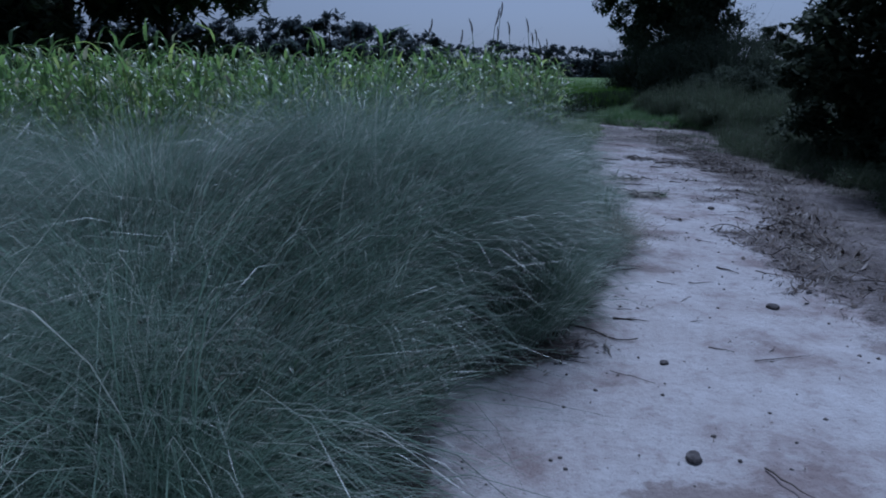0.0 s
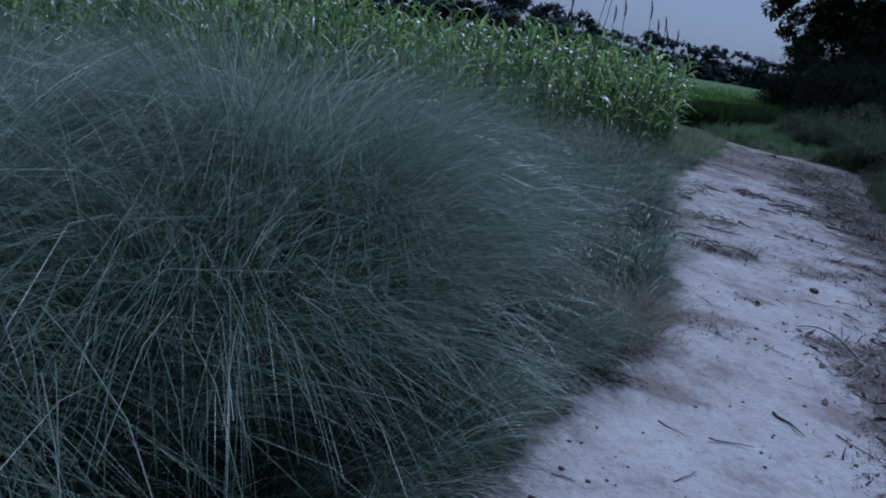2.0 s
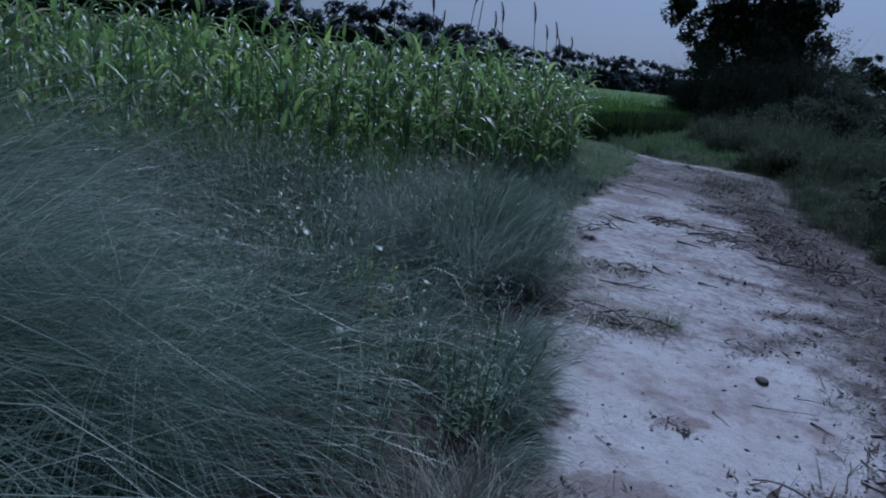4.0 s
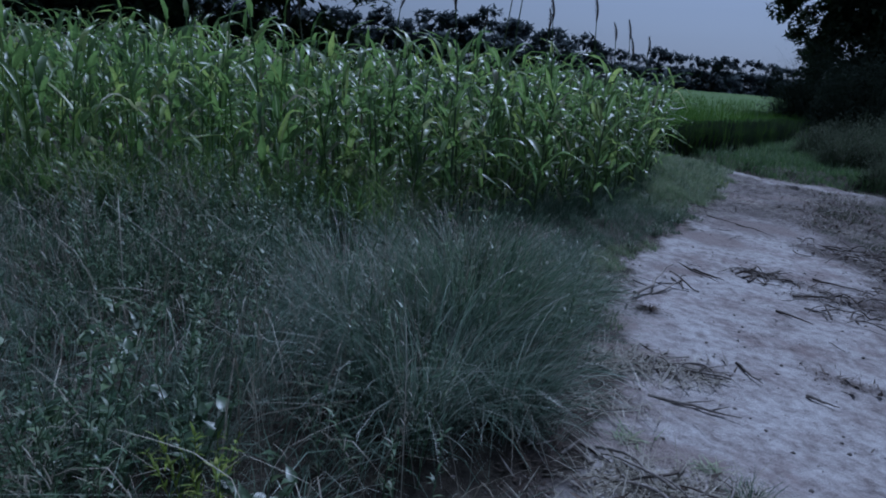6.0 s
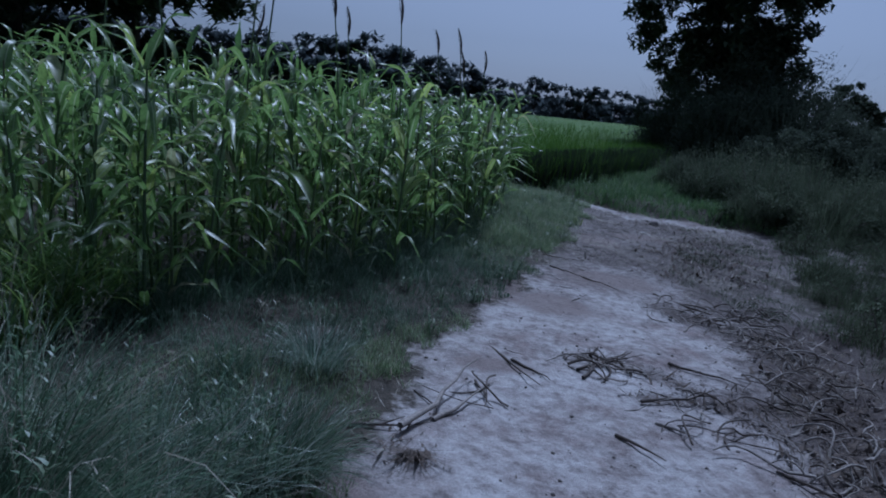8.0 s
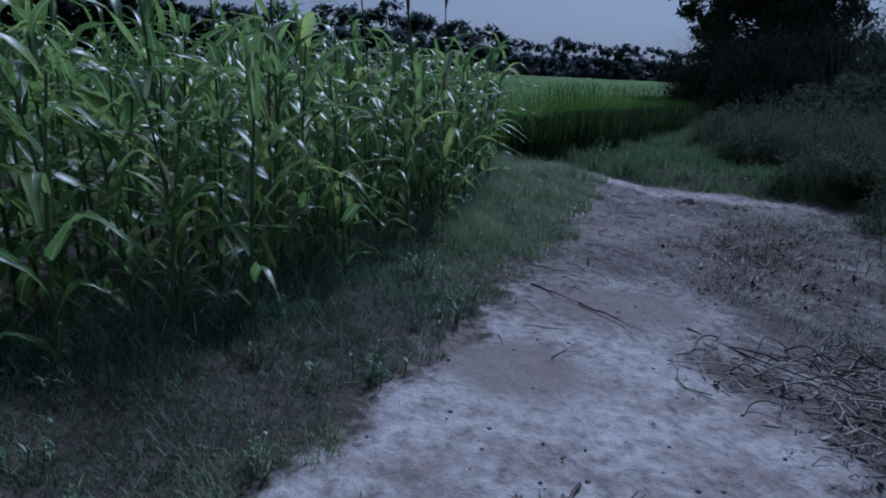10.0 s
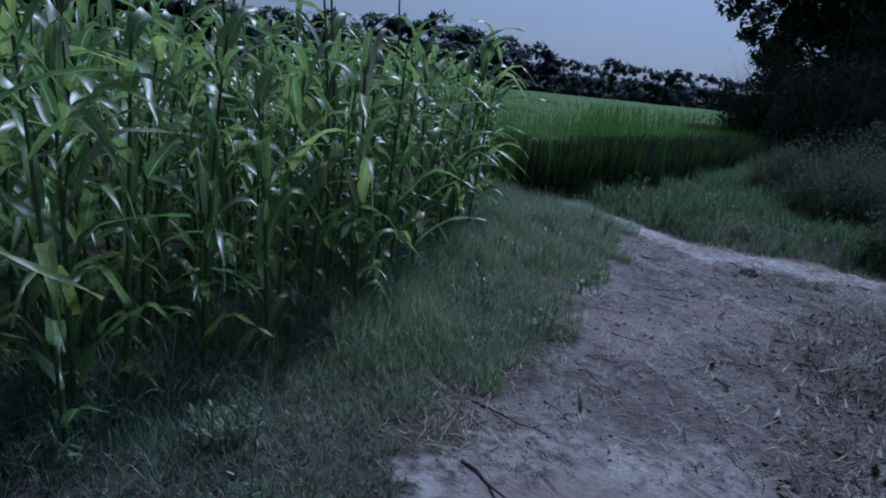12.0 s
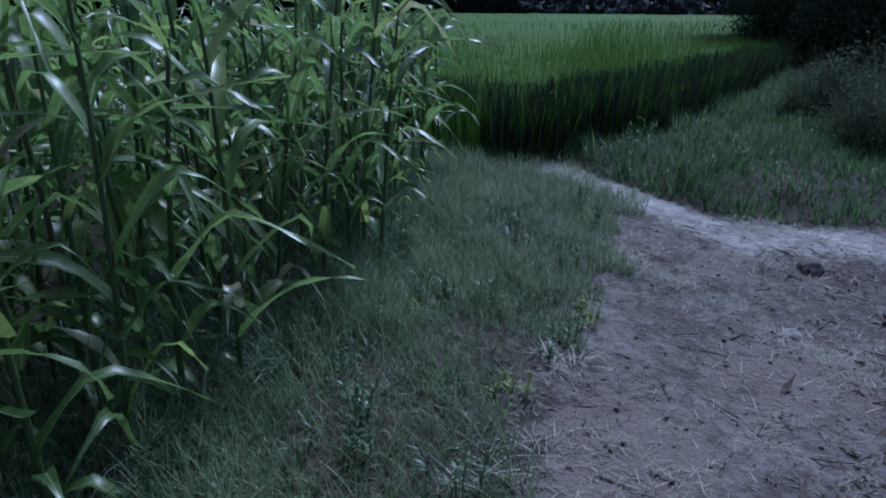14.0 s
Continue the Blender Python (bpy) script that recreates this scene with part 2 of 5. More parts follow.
def ground_z(x, y):
    x, y = np.asarray(x, float), np.asarray(y, float)
    xc = 0.8 + 0.21 * y
    near = smooth(60, 30, np.hypot(x - 3, y - 10))
    z = -0.05 * np.clip(x - xc, -2.0, 2.2) * smooth(3, 8, y) * near
    rough = smooth(0.0, 0.5, edge_l(y) - x) + smooth(0.0, 0.8, x - edge_r(y))
    z = z + near * (0.006 * wave(x, y, 2.1) + 0.004 * wave(x, y, 9.0, 1.0) + np.clip(rough, 0, 1) * 0.018 * wave(x, y, 4.1, 2.0))
    z = z + near * 0.05 * smooth(0.0, 0.7, edge_l(y) - x) * smooth(19.5, 18.0, y)
    z = z + near * 0.26 * np.exp(-((x + 0.75) / 0.95) ** 2 - ((y - 4.5) / 1.2) ** 2) * smooth(0.15, 0.9, edge_l(y) - x)
    on_track = smooth(0.0, 0.3, x - edge_l(y)) * smooth(0.3, -0.3, x - edge_o(y))
    z = z + near * on_track * smooth(12.5, 14.5, y) * (0.011 * wave(x, y, 6.3, 0.9) + 0.007 * wave(x, y, 15.0, 2.4))
    bank = smooth(0.0, 0.7, y - bank_front(x)) * smooth(2.6, 4.0, x)
    z = z + near * 0.14 * bank
    return z


def mesh_object(name, verts, faces, material, parent=None, label="", smooth_faces=False):
    """One mesh from arrays: verts (n, 3), faces (m, 3) or (m, 4)."""
    me = bpy.data.meshes.new(name)
    verts = np.ascontiguousarray(verts, np.float32).reshape(-1, 3)
    faces = np.ascontiguousarray(faces, np.int32)
    k = faces.shape[1]
    me.vertices.add(len(verts))
    me.vertices.foreach_set("co", verts.ravel())
    me.loops.add(faces.size)
    me.loops.foreach_set("vertex_index", faces.ravel())
    me.polygons.add(len(faces))
    me.polygons.foreach_set("loop_start", np.arange(0, faces.size, k, dtype=np.int32))
    me.polygons.foreach_set("loop_total", np.full(len(faces), k, np.int32))
    if smooth_faces:
        me.polygons.foreach_set("use_smooth", np.ones(len(faces), bool))
    me.update(calc_edges=True)
    me.validate()
    me.materials.append(material)
    ob = new(name, me)
    if parent is not None:
        ob.parent = parent
    return tagged(ob, label)


def ribbons(base, az, th0, bend, length, width, segs, power=1.3, across=1, fold=0.0, twist=0.0, taper=0.8, belly=0.0, wave_amp=0.0, kink=None):
    """Blades: each starts at base, leans th0 from upright towards az, and bends over by bend radians on its way to the tip."""
    n = len(base)
    arr = [np.broadcast_to(np.asarray(a, float), (n,)) for a in (az, th0, bend, length, width, twist)]
    az, th0, bend, length, width, twist = arr
    s = np.linspace(0, 1, segs + 1)
    mid = (s[1:] + s[:-1]) / 2


    def course(u):
        if kink is None:
            return u[None] ** power + 0 * th0[:, None]
        k = np.broadcast_to(np.asarray(kink, float), (n,))[:, None]
        return 0.28 * u[None] + 0.72 * smooth(-0.13, 0.13, u[None] - k)
    th = th0[:, None] + bend[:, None] * course(mid)
    st = (length / segs)[:, None]
    h = np.concatenate([np.zeros((n, 1)), np.cumsum(np.sin(th) * st, 1)], 1)
    z = np.concatenate([np.zeros((n, 1)), np.cumsum(np.cos(th) * st, 1)], 1)
    d = np.stack([np.cos(az), np.sin(az), np.zeros(n)], 1)
    p = np.stack([-np.sin(az), np.cos(az), np.zeros(n)], 1)
    spine = base[:, None, :] + h[..., None] * d[:, None] + z[..., None] * np.array([0, 0, 1.0])
    ths = th0[:, None] + bend[:, None] * course(s)
    nrm = -np.cos(ths)[..., None] * d[:, None] + np.sin(ths)[..., None] * np.array([0, 0, 1.0])
    tw = twist[:, None] * (0.3 + 0.7 * s[None])
    wd = np.cos(tw)[..., None] * p[:, None] + np.sin(tw)[..., None] * nrm
    nn = -np.sin(tw)[..., None] * p[:, None] + np.cos(tw)[..., None] * nrm
    prof = np.clip(1 - s, 0.02, 1) ** taper
    if belly:
        prof = np.clip((belly + (1 - belly) * np.sin(np.pi * np.clip(s * 1.1 + 0.18, 0, 1))) * np.clip((1 - s) * 1.55, 0.03, 1), 0.02, 1)
    w = width[:, None] * prof[None] * 0.5
    cols = np.linspace(-1, 1, across + 1)
    v = np.empty((n, segs + 1, across + 1, 3))
    ph = rng.uniform(0, 6.28, n)[:, None]
    for i, c in enumerate(cols):
        lift = fold * abs(c) * w
        if wave_amp:
            lift = lift + wave_amp * width[:, None] * abs(c) * np.sin(s[None] * 13 + ph + c * 1.3)
        v[:, :, i] = spine + c * w[..., None] * wd + lift[..., None] * nn
    q = []
    for j in range(segs):
        for i in range(across):
            a = j * (across + 1) + i
            q.append((a, a + 1, a + across + 2, a + across + 1))
    per = (segs + 1) * (across + 1)
    faces = (np.arange(n)[:, None, None] * per + np.array(q)[None]).reshape(-1, 4)
    return v.reshape(-1, 3), faces


def join(*parts):
    vs, fs, k = [], [], 0
    for v, f in parts:
        vs.append(np.asarray(v))
        fs.append(np.asarray(f) + k)
        k += len(v)
    return np.concatenate(vs), np.concatenate(fs)


def tube(points, radii, sides=6):
    """A bent, tapering rod through points, as quads."""
    pts = np.asarray(points, float)
    radii = np.broadcast_to(radii, (len(pts),))
    tan = np.gradient(pts, axis=0)
    tan /= np.linalg.norm(tan, axis=1)[:, None] + 1e-9
    ref = np.where(np.abs(tan[:, 2:3]) > 0.8, np.array([[1.0, 0, 0]]), np.array([[0, 0, 1.0]]))
    a = np.cross(tan, ref)
    a /= np.linalg.norm(a, axis=1)[:, None] + 1e-9
    b = np.cross(tan, a)
    ang = np.linspace(0, 2 * np.pi, sides, endpoint=False)
    v = pts[:, None] + radii[:, None, None] * (np.cos(ang)[None, :, None] * a[:, None] + np.sin(ang)[None, :, None] * b[:, None])
    f = []
    for i in range(len(pts) - 1):
        for k in range(sides):
            k2 = (k + 1) % sides
            f.append((i * sides + k, i * sides + k2, (i + 1) * sides + k2, (i + 1) * sides + k))
    return v.reshape(-1, 3), np.array(f)


def on_ground(x, y, lift=0.0):
    x, y = np.asarray(x, float), np.asarray(y, float)
    return np.stack([x, y, ground_z(x, y) + lift], -1)


# ---- ground ----
def build_ground():
    xs = np.unique(np.concatenate([[-3000, -1200, -500, -250, -120, -70, -45, -30, -22, -16, -12, -9, -7, -5.5, -4.5, -3.6, -2.9, -2.4],
                                   np.arange(-2, 7.6, 0.07), [7.8, 8.2, 8.7, 9.4, 10.2, 11.2, 12.5, 14, 17, 21, 27, 36, 50, 80, 140, 300, 600, 1400, 3000]]))
    ys = np.unique(np.concatenate([[-3000, -1000, -300, -100, -40, -18, -10, -6, -3.5, -2, -1], np.arange(-0.5, 20.6, 0.075),
                                   [20.8, 21.2, 21.8, 22.5, 23.5, 25, 27, 30, 34, 40, 50, 65, 90, 130, 200, 350, 700, 1500, 3000]]))
    X, Y = np.meshgrid(xs, ys)
    x, y = X.ravel(), Y.ravel()
    v = np.stack([x, y, ground_z(x, y)], 1)
    nx = len(xs)
    i = (np.arange(len(ys) - 1)[:, None] * nx + np.arange(nx - 1)[None]).ravel()
    f = np.stack([i, i + 1, i + nx + 1, i + nx], 1)
    me_ob = mesh_object("ground", v, f, ground_material(), smooth_faces=True)
    wob = 0.06 * wave(x, y, 5.0, 0.7) + 0.03 * wave(x, y, 13.0, 2.2)
    sand = smooth(-0.05, 0.22, x - edge_l(y) + wob) * smooth(-0.38, 0.32, edge_r(y) - x + 3.2 * wob) * (1 - 0.36 * smooth(6.6, 8.2, y + 3 * wob)) * (1 - 1.35 * smooth(13.5, 14.6, y + 2 * wob)) * (1 - 0.25 * smooth(12.4, 13.2, y + 2 * wob)) * smooth(18.6, 17.4, y + 0.4 * x - 2.2)
    line = smooth(0.5, 0.1, np.abs(y - bank_front(x) + 0.35)) * smooth(2.9, 3.4, x) * smooth(7.0, 5.6, x)
    sand = np.maximum(sand, 0.62 * line)
    track = smooth(-0.1, 0.3, x - edge_l(y) + wob) * smooth(0.5, -0.5, x - edge_o(y) + 2 * wob) * smooth(0.1, -0.3, y - bank_front(x))
    arm = smooth(14.2, 15.2, y) * smooth(0.1, -0.3, y - bank_front(x)) * smooth(3.0, 4.0, x) * smooth(11, 6, x)
    track = np.maximum(track, arm)
    mulch = np.zeros_like(x)
    for (ax, ay), (bx_, by_), wd, amt in WASTE:
        dx, dy = bx_ - ax, by_ - ay
        u = np.clip(((x - ax) * dx + (y - ay) * dy) / (dx * dx + dy * dy), 0, 1)
        mulch = np.maximum(mulch, amt * np.exp(-((x - ax - u * dx) ** 2 + (y - ay - u * dy) ** 2) / wd ** 2))
    damp = np.zeros_like(x)
    for ax, ay, ha, hb in DAMP:
        damp = np.maximum(damp, np.exp(-((x - ax) / ha) ** 2 - ((y - ay) / hb) ** 2))
    for nm, val in (("damp", damp), ("sand", sand), ("track", track), ("mulch", mulch)):
        a = me_ob.data.attributes.new(nm, "FLOAT", "POINT")
        a.data.foreach_set("value", val.astype(np.float32))
    tagged(me_ob, "pale sandy earth track between weedy soil verges", "ground", kind="structure")


def ground_material():
    m, t, bsdf = nodes("earth")
    p = position(t)

    def attr(nm):
        a = t.nodes.new("ShaderNodeAttribute")
        a.attribute_name = nm
        return a.outputs["Fac"]
    n1 = noise_node(t, 1.7, 7.0, 0.68, p)
    n2 = noise_node(t, 14.0, 6.0, 0.65, p)
    n3 = noise_node(t, 120.0, 4.0, 0.6, p)
    soil = ramp(t, n2, [(0.3, (0.030, 0.026, 0.020)), (0.7, (0.10, 0.085, 0.065))])
    dirt = ramp(t, n2, [(0.28, (0.05, 0.042, 0.039)), (0.48, (0.115, 0.096, 0.09)), (0.72, (0.22, 0.195, 0.186))])
    n5 = noise_node(t, 42.0, 3.0, 0.7, p)
    n6 = noise_node(t, 5.5, 5.0, 0.7, p)
    n4 = noise_node(t, 3.2, 6.0, 0.7, p)
    waste = mix(t, n3, (0.04, 0.031, 0.029), (0.14, 0.112, 0.104))
    dirt = mix(t, ramp(t, n4, [(0.50, (0, 0, 0)), (0.62, (0.7, 0.7, 0.7))]), dirt, waste)
    dirt = mix(t, ramp(t, n1, [(0.44, (0, 0, 0)), (0.60, (0.75, 0.75, 0.75))]), dirt, ramp(t, n2, [(0.3, (0.15, 0.128, 0.12)), (0.65, (0.30, 0.272, 0.262))]))
    white = ramp(t, n2, [(0.25, (0.33, 0.295, 0.285)), (0.45, (0.43, 0.412, 0.402)), (0.8, (0.485, 0.475, 0.465))])
    big = ramp(t, n1, [(0.36, (0.58, 0.50, 0.49)), (0.47, (0.92, 0.89, 0.89)), (0.66, (1.14, 1.15, 1.17))])
    white = mix(t, 1.0, white, big, "MULTIPLY")
    white = mix(t, ramp(t, n6, [(0.56, (0, 0, 0)), (0.70, (0.6, 0.6, 0.6))]), white, (0.25, 0.205, 0.195))
    white = mix(t, 1.0, white, ramp(t, n5, [(0.28, (0.62, 0.58, 0.56)), (0.36, (0.96, 0.95, 0.95)), (0.65, (1.04, 1.045, 1.05))]), "MULTIPLY")
    grit = ramp(t, n3, [(0.28, (0.62, 0.60, 0.59)), (0.40, (1.0, 1.0, 1.0))])
    edge = t.nodes.new("ShaderNodeMath")
    edge.operation = "ADD"
    t.links.new(n2, edge.inputs[0])
    edge.inputs[1].default_value = -0.5
    k = t.nodes.new("ShaderNodeMath")
    k.operation = "MULTIPLY_ADD"
    t.links.new(edge.outputs[0], k.inputs[0])
    k.inputs[1].default_value = 1.3
    t.links.new(attr("sand"), k.inputs[2])
    sand = ramp(t, k.outputs[0], [(0.18, (0, 0, 0)), (0.78, (1, 1, 1))])
    k2 = t.nodes.new("ShaderNodeMath")
    k2.operation = "MULTIPLY_ADD"
    t.links.new(edge.outputs[0], k2.inputs[0])
    k2.inputs[1].default_value = 1.2
    t.links.new(attr("track"), k2.inputs[2])
    track = ramp(t, k2.outputs[0], [(0.25, (0, 0, 0)), (0.7, (1, 1, 1))])
    col = mix(t, track, soil, dirt)
    col = mix(t, sand, col, white)
    kd = t.nodes.new("ShaderNodeMath")
    kd.operation = "MULTIPLY_ADD"
    t.links.new(edge.outputs[0], kd.inputs[0])
    kd.inputs[1].default_value = 1.6
    t.links.new(attr("damp"), kd.inputs[2])
    col = mix(t, ramp(t, kd.outputs[0], [(0.32, (0, 0, 0)), (0.6, (0.82, 0.82, 0.82))]), col, mix(t, n5, (0.14, 0.108, 0.10), (0.27, 0.225, 0.21)))
    k3 = t.nodes.new("ShaderNodeMath")
    k3.operation = "MULTIPLY_ADD"
    t.links.new(edge.outputs[0], k3.inputs[0])
    k3.inputs[1].default_value = 2.2
    t.links.new(attr("mulch"), k3.inputs[2])
    col = mix(t, ramp(t, k3.outputs[0], [(0.4, (0, 0, 0)), (0.8, (0.85, 0.85, 0.85))]), col, waste)
    col = mix(t, 0.8, col, grit, "MULTIPLY")
    t.links.new(col, bsdf.inputs["Base Color"])
    bsdf.inputs["Roughness"].default_value = 0.95
    hsum = t.nodes.new("ShaderNodeMath")
    hsum.operation = "MULTIPLY_ADD"
    t.links.new(n3, hsum.inputs[0])
    hsum.inputs[1].default_value = 0.25
    t.links.new(n2, hsum.inputs[2])
    clod = t.nodes.new("ShaderNodeMath")
    clod.operation = "MULTIPLY_ADD"
    t.links.new(n5, clod.inputs[0])
    clod.inputs[1].default_value = 0.5
    t.links.new(hsum.outputs[0], clod.inputs[2])
    firm = t.nodes.new("ShaderNodeMath")
    firm.operation = "MULTIPLY"
    t.links.new(clod.outputs[0], firm.inputs[0])
    t.links.new(ramp(t, sand, [(0.0, (1, 1, 1)), (1.0, (0.38, 0.38, 0.38))]), firm.inputs[1])
    bump(t, bsdf, firm.outputs[0], 0.9, 0.034)
    return m


build_ground()


# ---- tall grass beside the track ----
def clumps(xr, yr, count, keep):
    c = np.stack([rng.uniform(*xr, count * 4), rng.uniform(*yr, count * 4)], 1)
    return c[keep(c[:, 0], c[:, 1])][:count]


def crest(x, y):
    """The grass stands highest on a swell a little way in from the track."""
    u = np.clip((y - 3.1) / 2.6, 0, 1)
    hollow = 1 - 0.15 * np.exp(-((x - 0.15 + 1.2 * u) / 0.28) ** 2) * smooth(2.6, 3.0, y) * smooth(4.2, 3.6, y)
    return hollow * (0.72 + 0.28 * smooth(0.2, 1.1, edge_l(y) - x)) * (1 + 0.7 * np.exp(-((x + 0.65) / 1.15) ** 2 - ((y - 4.4) / 1.3) ** 2))


tr = np.random.default_rng(5)
TUSSOCK = np.array([(a + tr.uniform(-0.3, 0.3), b + tr.uniform(-0.28, 0.28)) for a in np.arange(-5.6, 1.9, 1.0) for b in np.arange(0.5, 7.2, 0.9)])
# the two great drooping swells of grass nearest the track, and the tufts that edge it
SWELL = np.array([(-1.3, 3.4), (-0.95, 2.7), (-1.7, 4.3), (-0.12, 3.0), (-0.05, 3.75), (-0.3, 4.65), (0.35, 4.6), (0.95, 5.1), (0.5, 5.45), (-0.6, 5.4), (-0.5, 1.75)])
TUSSOCK = np.concatenate([TUSSOCK[np.hypot(TUSSOCK[:, None, 0] - SWELL[None, :, 0], TUSSOCK[:, None, 1] - SWELL[None, :, 1]).min(1) > 0.95], SWELL])


def tussock(x, y):
    """Direction away from the heart of the nearest tussock, and the distance to it."""
    d = np.stack([x, y], 1)[:, None] - TUSSOCK[None]
    r = np.hypot(d[..., 0], d[..., 1])
    k = r.argmin(1)
    i = np.arange(len(x))
    return np.arctan2(d[i, k, 1], d[i, k, 0]), r[i, k]


def outward(x, y):
    return tussock(x, y)[0]


def grass_stuff(name, centres, blades, radius, length, lean, bend, width, segs, drift, label, material, sway=0.6, power=1.3):
    """Grass in clumps: blades fan out round each clump, and the clump as a whole leans with the drift."""
    n = len(centres)
    size = rng.uniform(0.5, 1.22, n) * (0.86 + 0.14 * wave(centres[:, 0], centres[:, 1], 1.9, 0.3)) * crest(centres[:, 0], centres[:, 1])
    if drift is outward:
        size = size * np.clip(1.32 - 1.05 * tussock(centres[:, 0], centres[:, 1])[1], 0.4, 1.22)
    cid = np.repeat(np.arange(n), blades)
    N = len(cid)
    a = rng.uniform(0, 2 * np.pi, N)
    r = radius * np.sqrt(rng.uniform(0, 1, N)) * size[cid]
    x = centres[cid, 0] + r * np.cos(a)
    y = centres[cid, 1] + r * np.sin(a)
    da = drift(centres[:, 0], centres[:, 1]) + rng.normal(0, 0.5, n)
    vx = 0.28 * np.cos(a) + sway * 2.0 * np.cos(da[cid]) + rng.normal(0, 0.33, N)
    vy = 0.28 * np.sin(a) + sway * 2.0 * np.sin(da[cid]) + rng.normal(0, 0.33, N)
    if drift is outward:
        vx, vy = 0.8 * vx + 0.75, 0.8 * vy - 0.42
    az = np.arctan2(vy, vx)
    L = np.minimum(np.minimum(rng.uniform(*length, N) * size[cid], rng.uniform(1.25, 1.75, N)), np.maximum(0.3, np.abs(walk_x(y) - x) * 0.95))
    v, f = ribbons(on_ground(x, y, -0.01), az, np.abs(rng.normal(lean, 0.13, N)), rng.uniform(*bend, N), L, rng.uniform(*width, N) * np.where(rng.uniform(0, 1, N) < 0.14, 1.35, 1.0), segs, power, twist=rng.uniform(-0.9, 0.9, N), taper=0.45)
    ob = mesh_object(name, v, f, material)
    return tagged(ob, label, "grass", kind="stuff")


def flow(x, y):
    return -0.55 + 0.55 * wave(x, y, 0.9, 1.1)


walk_x = lambda y: np.interp(y, [0, 0.5, 0.9, 1.3, 1.8, 2.3, 4.3, 7.0, 10.3, 13.5], [0.2, 0.55, 0.7, 0.9, 1.04, 1.15, 1.64, 2.2, 3.1, 3.5])
tall = clumps((-5.5, 1.8), (0.6, 6.3), 1250, lambda x, y: (x < edge_l(y) - 0.28) & (x < walk_x(y) - 1.2) & ((y < 5.6) | (x < -1.3)) & (np.hypot(x - 0.2, y) > 1.25) & (rng.uniform(0, 1, len(x)) < smooth(-6.5, -1.0, x) * 0.8 + 0.2))
tall = tall[rng.uniform(0, 1, len(tall)) < smooth(0.7, 0.3, tussock(tall[:, 0], tall[:, 1])[1]) + 0.06]
grass_stuff("tall_grass", tall, 104, 0.15, (0.75, 1.7), 0.5, (0.7, 2.0), (0.0016, 0.0038), 5, outward,
            "tall grey-green wild grass bending over in thick clumps beside the track", M_GRASS, 0.5, 1.7)
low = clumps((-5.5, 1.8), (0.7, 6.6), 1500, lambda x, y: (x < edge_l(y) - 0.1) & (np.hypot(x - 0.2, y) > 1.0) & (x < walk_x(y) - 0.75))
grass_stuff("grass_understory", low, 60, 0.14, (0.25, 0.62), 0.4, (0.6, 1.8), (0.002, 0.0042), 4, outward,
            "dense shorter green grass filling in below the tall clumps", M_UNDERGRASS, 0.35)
fringe = np.stack([edge_l(np.linspace(0.9, 7.0, 64)) - 0.16 + rng.uniform(-0.07, 0.05, 64), np.linspace(0.9, 7.0, 64)], 1)
grass_stuff("grass_fringe", fringe, 110, 0.12, (0.25, 0.75), 0.35, (0.9, 1.9), (0.002, 0.004), 5, lambda x, y: 0.0 * x - 0.2,
            "grass tips hanging over the sandy edge", M_GRASS, 0.4)
mid = clumps((-5.0, 2.1), (6.1, 10.6), 500, lambda x, y: (x < edge_l(y) - 0.15) & (x < np.interp(y, [6.6, 9.4, 10.6], [2.1, 1.9, 1.2])) & ((y < 9.1) | (x > 1.25) | (x < 0.1)))
# the rear clumps of this grass are recoloured darker to stand for shade
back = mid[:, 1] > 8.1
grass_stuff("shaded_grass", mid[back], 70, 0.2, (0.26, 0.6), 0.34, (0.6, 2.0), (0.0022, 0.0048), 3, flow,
            "weedy grass at the foot of the sorghum, coloured darker for shade", M_UNDERGRASS, 0.3)
mid = mid[~back]
grass_stuff("weedy_grass", mid, 80, 0.2, (0.26, 0.7), 0.34, (0.6, 2.0), (0.0022, 0.0048), 3, flow,
            "knee-high weedy grass in front of the sorghum field", M_GRASS, 0.3)
stray = clumps((-5.0, 1.7), (1.0, 6.6), 480, lambda x, y: ((y < 5.9) | (x < -0.8)) & (x < edge_l(y) - 0.75) & (x < walk_x(y) - 1.9) & (y > 2.4) & (np.hypot(x - 0.2, y) > 2.6))
grass_stuff("dry_grass_stems", stray, 30, 0.25, (0.8, 1.45), 0.45, (0.7, 2.2), (0.0015, 0.003), 7, outward,
            "pale dry grass stems standing out of the tall grass", M_DRY, 0.5)

# ---- short grass: verge along the sorghum, bank before the rice ----
N = 300000
vx = rng.uniform(0.2, 4.2, N)
vy = rng.uniform(9.2, 19.6, N)
bare = np.exp(-((vx - 3.3) / 0.16) ** 2 - ((vy - 15.95) / 0.2) ** 2) + np.exp(-((vx - 3.35) / 0.2) ** 2 - ((vy - 15.2) / 0.22) ** 2) + np.exp(-((vx - 3.2) / 0.1) ** 2 - ((vy - 17.2) / 0.2) ** 2) + 0.8 * smooth(18.3, 19.0, vy)
thin = 1 - 0.35 * smooth(11.8, 11.0, vy) * smooth(1.75, 1.35, vx)
in_verge = (rng.uniform(0, 1, N) < thin) & (rng.uniform(0, 1, N) > 0.75 * bare) & (vx < edge_l(vy) + 0.12 * wave(vx, vy, 6.0)) & (vx > np.interp(vy, CY, CX) - 0.5) & (rng.uniform(0, 1, N) < 0.5 + 0.5 * smooth(-0.8, 0.6, wave(vx, vy, 3.3, 1.0)))
vx, vy = vx[in_verge], vy[in_verge]
